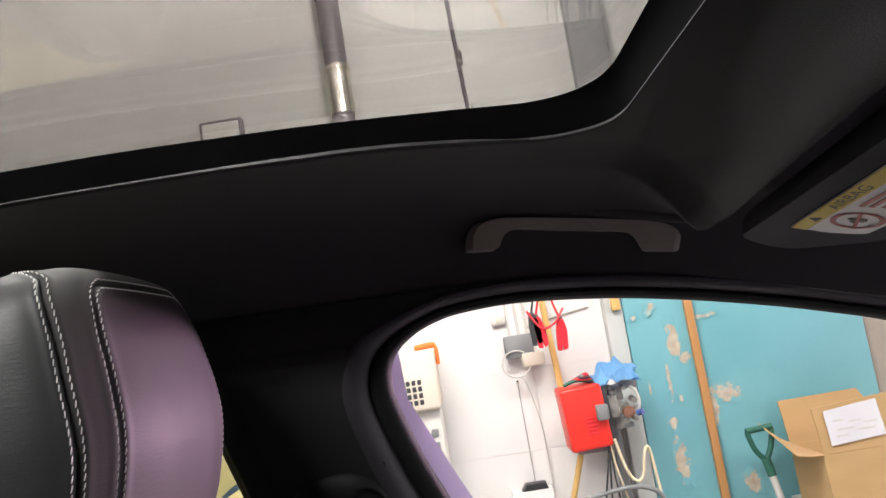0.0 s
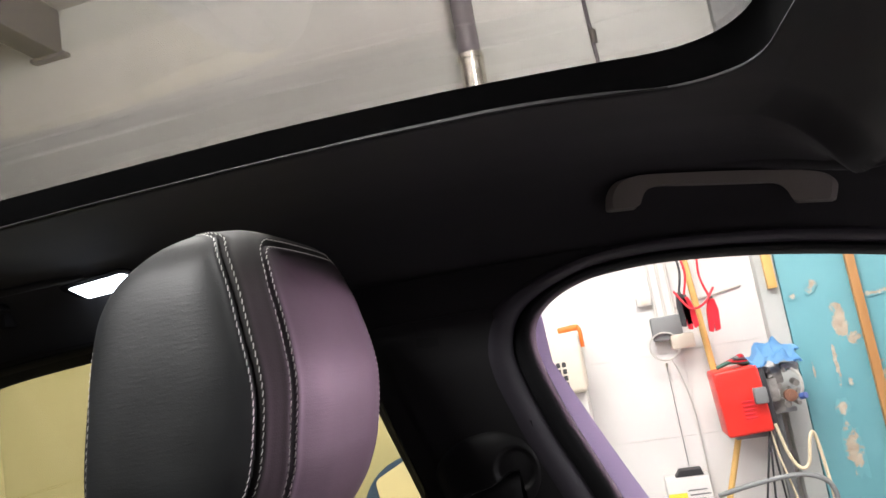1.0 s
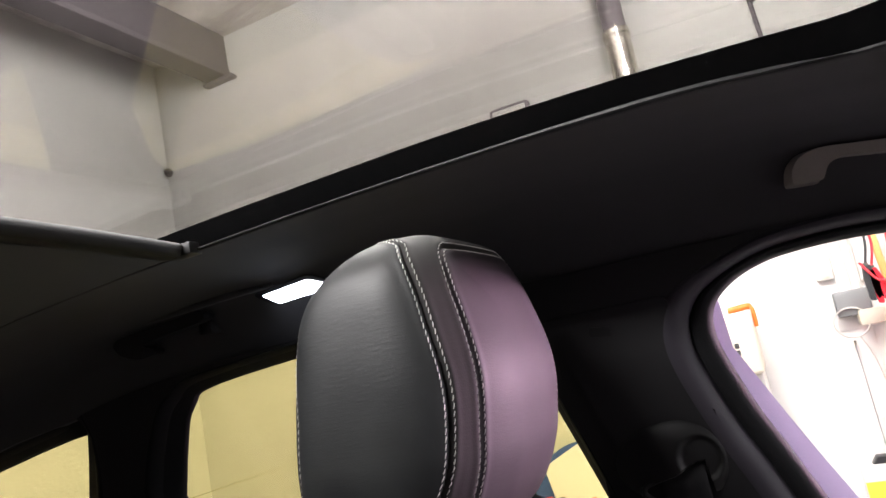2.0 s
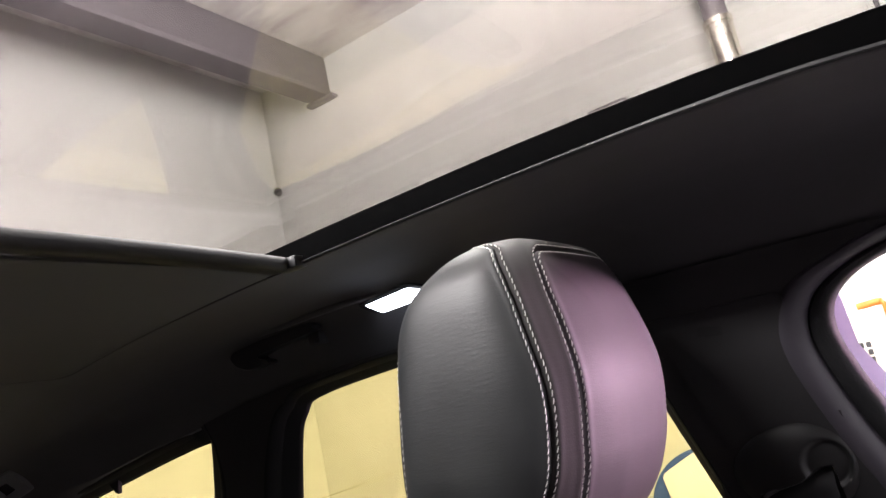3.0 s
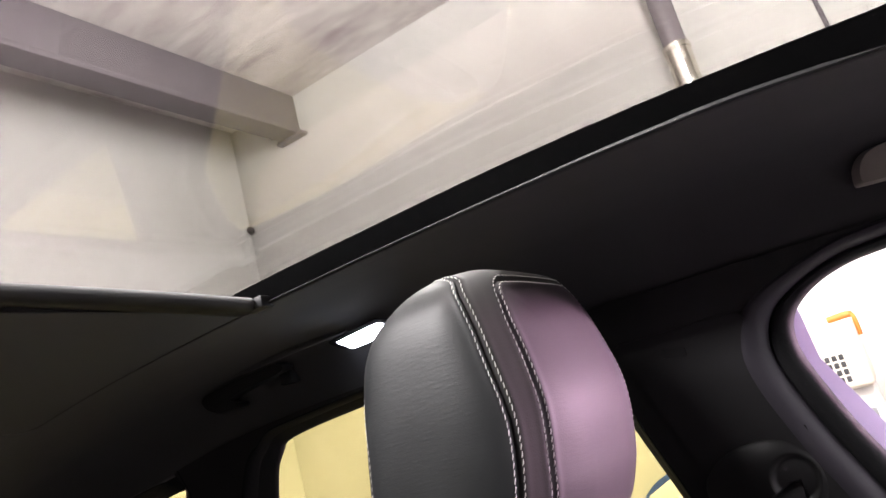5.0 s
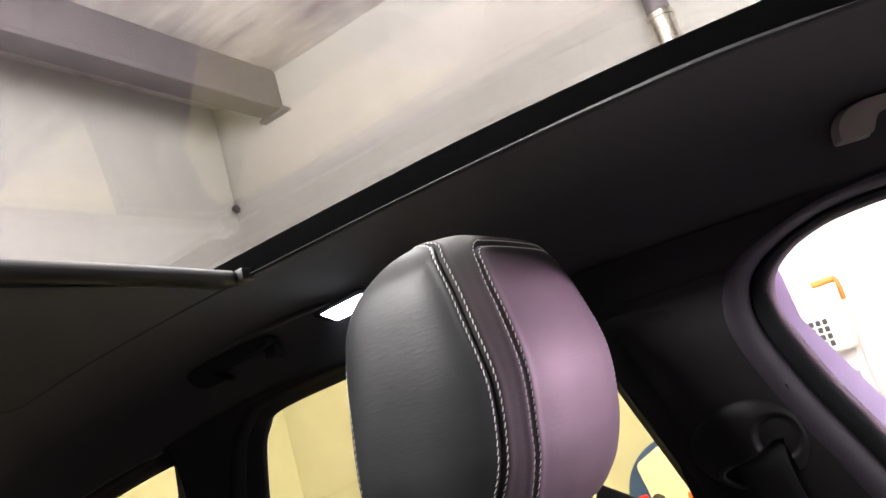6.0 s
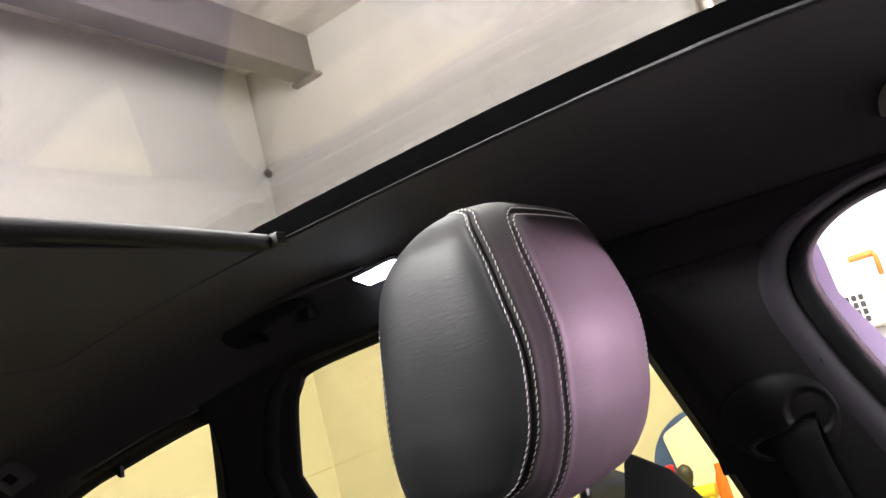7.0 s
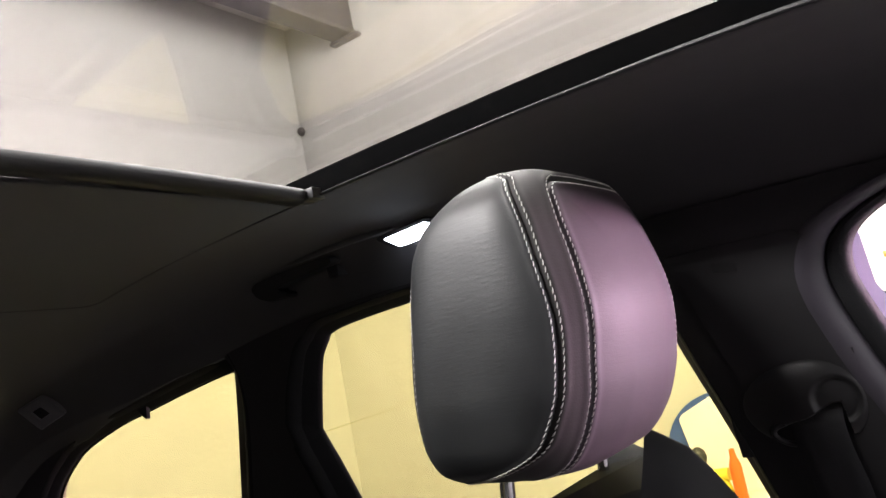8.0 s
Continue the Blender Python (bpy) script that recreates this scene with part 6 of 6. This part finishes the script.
tube(bm, [(0.0, -0.060, 0.785), (0.0, 0.052, 0.793)], 0.0135, 12)
part("crossbar", bm, "green", spade)
bm = bmesh.new()
tube(bm, [(0.004, 0.010, 0.60), (0.03, 0.06, 0.25)], 0.015, 12)
part("shaft", bm, "white_plastic", spade, "pale worn shaft")
bm = bmesh.new()
plate(bm, rounded([Vector((-0.08, 0.28)), Vector((0.08, 0.28)), Vector((0.075, 0.08)), Vector((0.0, 0.0)), Vector((-0.075, 0.08))], 0.02, 4), 0.004, lambda u, v, w: Vector((0.028 + w + 0.05 * (0.28 - v), 0.075 + u, v)))
part("blade", bm, "machine", spade)

# white bench with an open cardboard box
bench2 = thing("white_bench", "low white board bench against the teal wall", "bench", at=(-2.92, 1.62, 0))
bm = bmesh.new()
box(bm, (-0.20, -0.30, 0.43), (0.24, 0.45, 0.465), 0.004)
part("board", bm, "white_plastic", bench2)
for dx in (-0.16, 0.20):
    for dy in (-0.26, 0.41):
        bm = bmesh.new()
        box(bm, (dx - 0.02, dy - 0.02, 0.0), (dx + 0.02, dy + 0.02, 0.43), 0.003)
        part("leg", bm, "white_plastic", bench2)
cb = thing("cardboard_box", "open brown cardboard box with a white paper label", "cardboard box", at=(-2.9, 1.335, 0.465))
bm = bmesh.new()
lo, hi = Vector((-0.15, 0.0, 0.0)), Vector((0.15, 0.44, 0.230))
t = 0.006
for a, b in (((hi.x - t, lo.y, 0), (hi.x, hi.y, hi.z)), ((lo.x, lo.y, 0), (lo.x + t, hi.y, hi.z)), ((lo.x + t, lo.y, 0), (hi.x - t, lo.y + t, hi.z)), ((lo.x + t, hi.y - t, 0), (hi.x - t, hi.y, hi.z)), ((lo.x + t, lo.y + t, 0), (hi.x - t, hi.y - t, t))):
    box(bm, a, b, 0.001, segments=1)
part("carton", bm, "card", cb)


def flap(base_a, base_b, tip_a, tip_b):
    bm = bmesh.new()
    a, b, c, d = (Vector(p) for p in (base_a, base_b, tip_b, tip_a))
    n0 = (b - a).cross(d - a).normalized() * 0.005
    mid1, mid2 = a.lerp(d, 0.5) + n0 * 0.9, b.lerp(c, 0.5) + n0 * 0.9
    loft(bm, [[a, b, b + n0, a + n0], [mid1, mid2, mid2 + n0, mid1 + n0], [d, c, c + n0, d + n0]], True, True)
    part("flap", bm, "card", cb)


flap((lo.x, lo.y, hi.z), (hi.x, lo.y, hi.z), (lo.x + 0.02, lo.y - 0.125, hi.z + 0.115), (hi.x - 0.01, lo.y - 0.10, hi.z + 0.012))
flap((lo.x, lo.y, hi.z), (lo.x, hi.y, hi.z), (lo.x - 0.02, lo.y - 0.01, hi.z + 0.185), (lo.x - 0.02, hi.y - 0.1, hi.z + 0.19))
flap((hi.x - 0.004, lo.y, hi.z), (hi.x - 0.004, hi.y, hi.z), (hi.x - 0.015, lo.y - 0.01, hi.z + 0.18), (hi.x - 0.015, hi.y - 0.14, hi.z + 0.20))
sheet_at = lambda u, v, w: Vector((hi.x + 0.0075 - 0.05 * v + w, lo.y + u, hi.z + v))  # noqa: E731
bm = bmesh.new()
plate(bm, [Vector((0.035, 0.03)), Vector((0.255, 0.045)), Vector((0.245, 0.185)), Vector((0.03, 0.165))], 0.002, sheet_at)
note = part("paper_label", bm, "paper", cb, "white paper shipping label")
for k, (u0, u1, v0) in enumerate(((0.06, 0.11, 0.06), (0.07, 0.14, 0.085), (0.12, 0.17, 0.11), (0.15, 0.22, 0.075), (0.18, 0.23, 0.10), (0.06, 0.10, 0.12))):
    bm = bmesh.new()
    plate(bm, [Vector((u0, v0)), Vector((u1, v0)), Vector((u1, v0 + 0.006)), Vector((u0, v0 + 0.006))], 0.001, lambda u, v, w: sheet_at(u, v, w + 0.0022))
    part("print_bar", bm, "pale_cord", note)

# low white shelf with tools beside the rear door
shelf = thing("shelf", "low white shelf on four legs by the wall", "shelf", at=(-3.02, -1.12, 0))
bm = bmesh.new()
box(bm, (-0.16, -0.34, 0.44), (0.10, 0.30, 0.468), 0.004)
part("board", bm, "white_plastic", shelf)
for dx in (-0.14, 0.08):
    for dy in (-0.31, 0.27):
        bm = bmesh.new()
        box(bm, (dx - 0.015, dy - 0.015, 0.0), (dx + 0.015, dy + 0.015, 0.44), 0.003)
        part("leg", bm, "white_plastic", shelf)
sign = thing("round_sign", "large round blue board with a cream sheet fixed on it", "round sign", at=(-3.175, -1.0, 0.36))
bm = bmesh.new()
disc = [Vector((0.285 * math.cos(q), 0.26 + 0.285 * math.sin(q))) for q in np.linspace(0, 2 * math.pi, 57)[:-1]]
plate(bm, disc, 0.024, lambda u, v, w: Vector((w, u, v)), 0.004)
part("disc", bm, "blue_plastic", sign, "dark blue disc")
bm = bmesh.new()
plate(bm, rounded([Vector((-0.20, 0.45)), Vector((-0.175, 0.30)), Vector((-0.14, 0.05)), Vector((0.26, 0.09)), Vector((0.24, 0.64)), Vector((0.0, 0.545))], [0.03, 0.1, 0.02, 0.02, 0.02, 0.08], 5), 0.008, lambda u, v, w: Vector((0.026 + w, u, v)), 0.002)
part("sheet", bm, "white_print", sign, "cream paper sheet")
bm = bmesh.new()
box(bm, (-0.012, -0.12, -0.36), (0.022, 0.12, 0.002), 0.005)
part("stand", bm, "grey_plastic", sign)
can = thing("red_can", "small red spray can on the shelf", "spray can", at=(-3.0, -1.11, 0.468))
bm = bmesh.new()
tube(bm, [(0, -0.05, 0), (0, -0.05, 0.23)], 0.022, 14)
part("body", bm, "red_plastic", can)
knob = thing("black_jar", "small black round-topped jar on the shelf", "jar", at=(-2.99, -1.095, 0.468))
bm = bmesh.new()
loft(bm, [[Vector((r * math.cos(a), r * math.sin(a), z)) for a in np.linspace(0, 2 * math.pi, 21)[:-1]] for z, r in ((0, 0.03), (0.12, 0.03), (0.14, 0.018), (0.165, 0.03), (0.19, 0.036), (0.215, 0.028), (0.228, 0.01))], True, True)
part("body", bm, "black_plastic", knob)
drill = thing("yellow_drill", "yellow and black power drill lying on the shelf", "power drill", at=(-2.98, -1.03, 0.468))
bm = bmesh.new()
tube(bm, [(0, -0.06, 0.10), (0, 0.05, 0.11)], 0.028, 12)
tube(bm, [(0, 0.02, 0.10), (0, 0.04, 0.02)], 0.02, 10)
part("housing", bm, "yellow", drill)
bm = bmesh.new()
tube(bm, [(0, -0.10, 0.10), (0, -0.055, 0.10)], 0.018, 12)
part("chuck", bm, "black_plastic", drill)
bm = bmesh.new()
box(bm, (-0.03, 0.0, 0.0), (0.03, 0.075, 0.035), 0.006)
part("battery", bm, "black_plastic", drill)
post = thing("orange_bottle", "tall orange plastic bottle on the shelf", "bottle", at=(-2.97, -0.945, 0.468))
bm = bmesh.new()
loft(bm, [[Vector((r * math.cos(a), r * math.sin(a), z)) for a in np.linspace(0, 2 * math.pi, 21)[:-1]] for z, r in ((0, 0.022), (0.01, 0.026), (0.15, 0.025), (0.18, 0.014), (0.215, 0.012))], True, True)
part("body", bm, "orange", post)

# out-of-view tube fittings, made up to carry the overhead fill lamps
for tx, ty in ADDED_TUBES:
    fit_ = thing("added_tube_fitting", "unseen white tube fitting added at the overhead fill lamps", "tube light", "tube lights", at=(tx, ty, ADDED_TUBE_Z))
    bm = bmesh.new()
    box(bm, (-0.09, -0.65, -0.06), (0.09, 0.65, 0.0), 0.008)
    part("tray", bm, "white_plastic", fit_)
    for dy in (-0.5, 0.5):
        bm = bmesh.new()
        tube(bm, [(0, dy, -0.01), (0, dy, CZ - ADDED_TUBE_Z + 0.002)], 0.006, 8)
        part("hanger", bm, "steel", fit_)
    for dx in (-0.04, 0.04):
        bm = bmesh.new()
        tube(bm, [(dx, -0.6, -0.075), (dx, 0.6, -0.075)], 0.013, 12)
        part("tube", bm, "tube", fit_)

# white wall tiles, each a piece of its own, on the stretch beside the car's front door
left_tiles = bpy.data.objects["wall_left"]
bm = bmesh.new()
box(bm, (0, 0.0007, 0.0007), (0.0028, 0.5993, 0.3693), 0.001, segments=1)
tile_ob = part("tile", bm, "tile", left_tiles)
tile_ob.location = (WX, -0.9, 0.073)
for i in range(3):
    for k in range(5):
        if i == 0 and k == 0:
            continue
        o2 = new("tile", tile_ob.data)
        o2.parent = left_tiles
        o2.location = (WX, -0.9 + 0.6 * i, 0.073 + 0.37 * k)
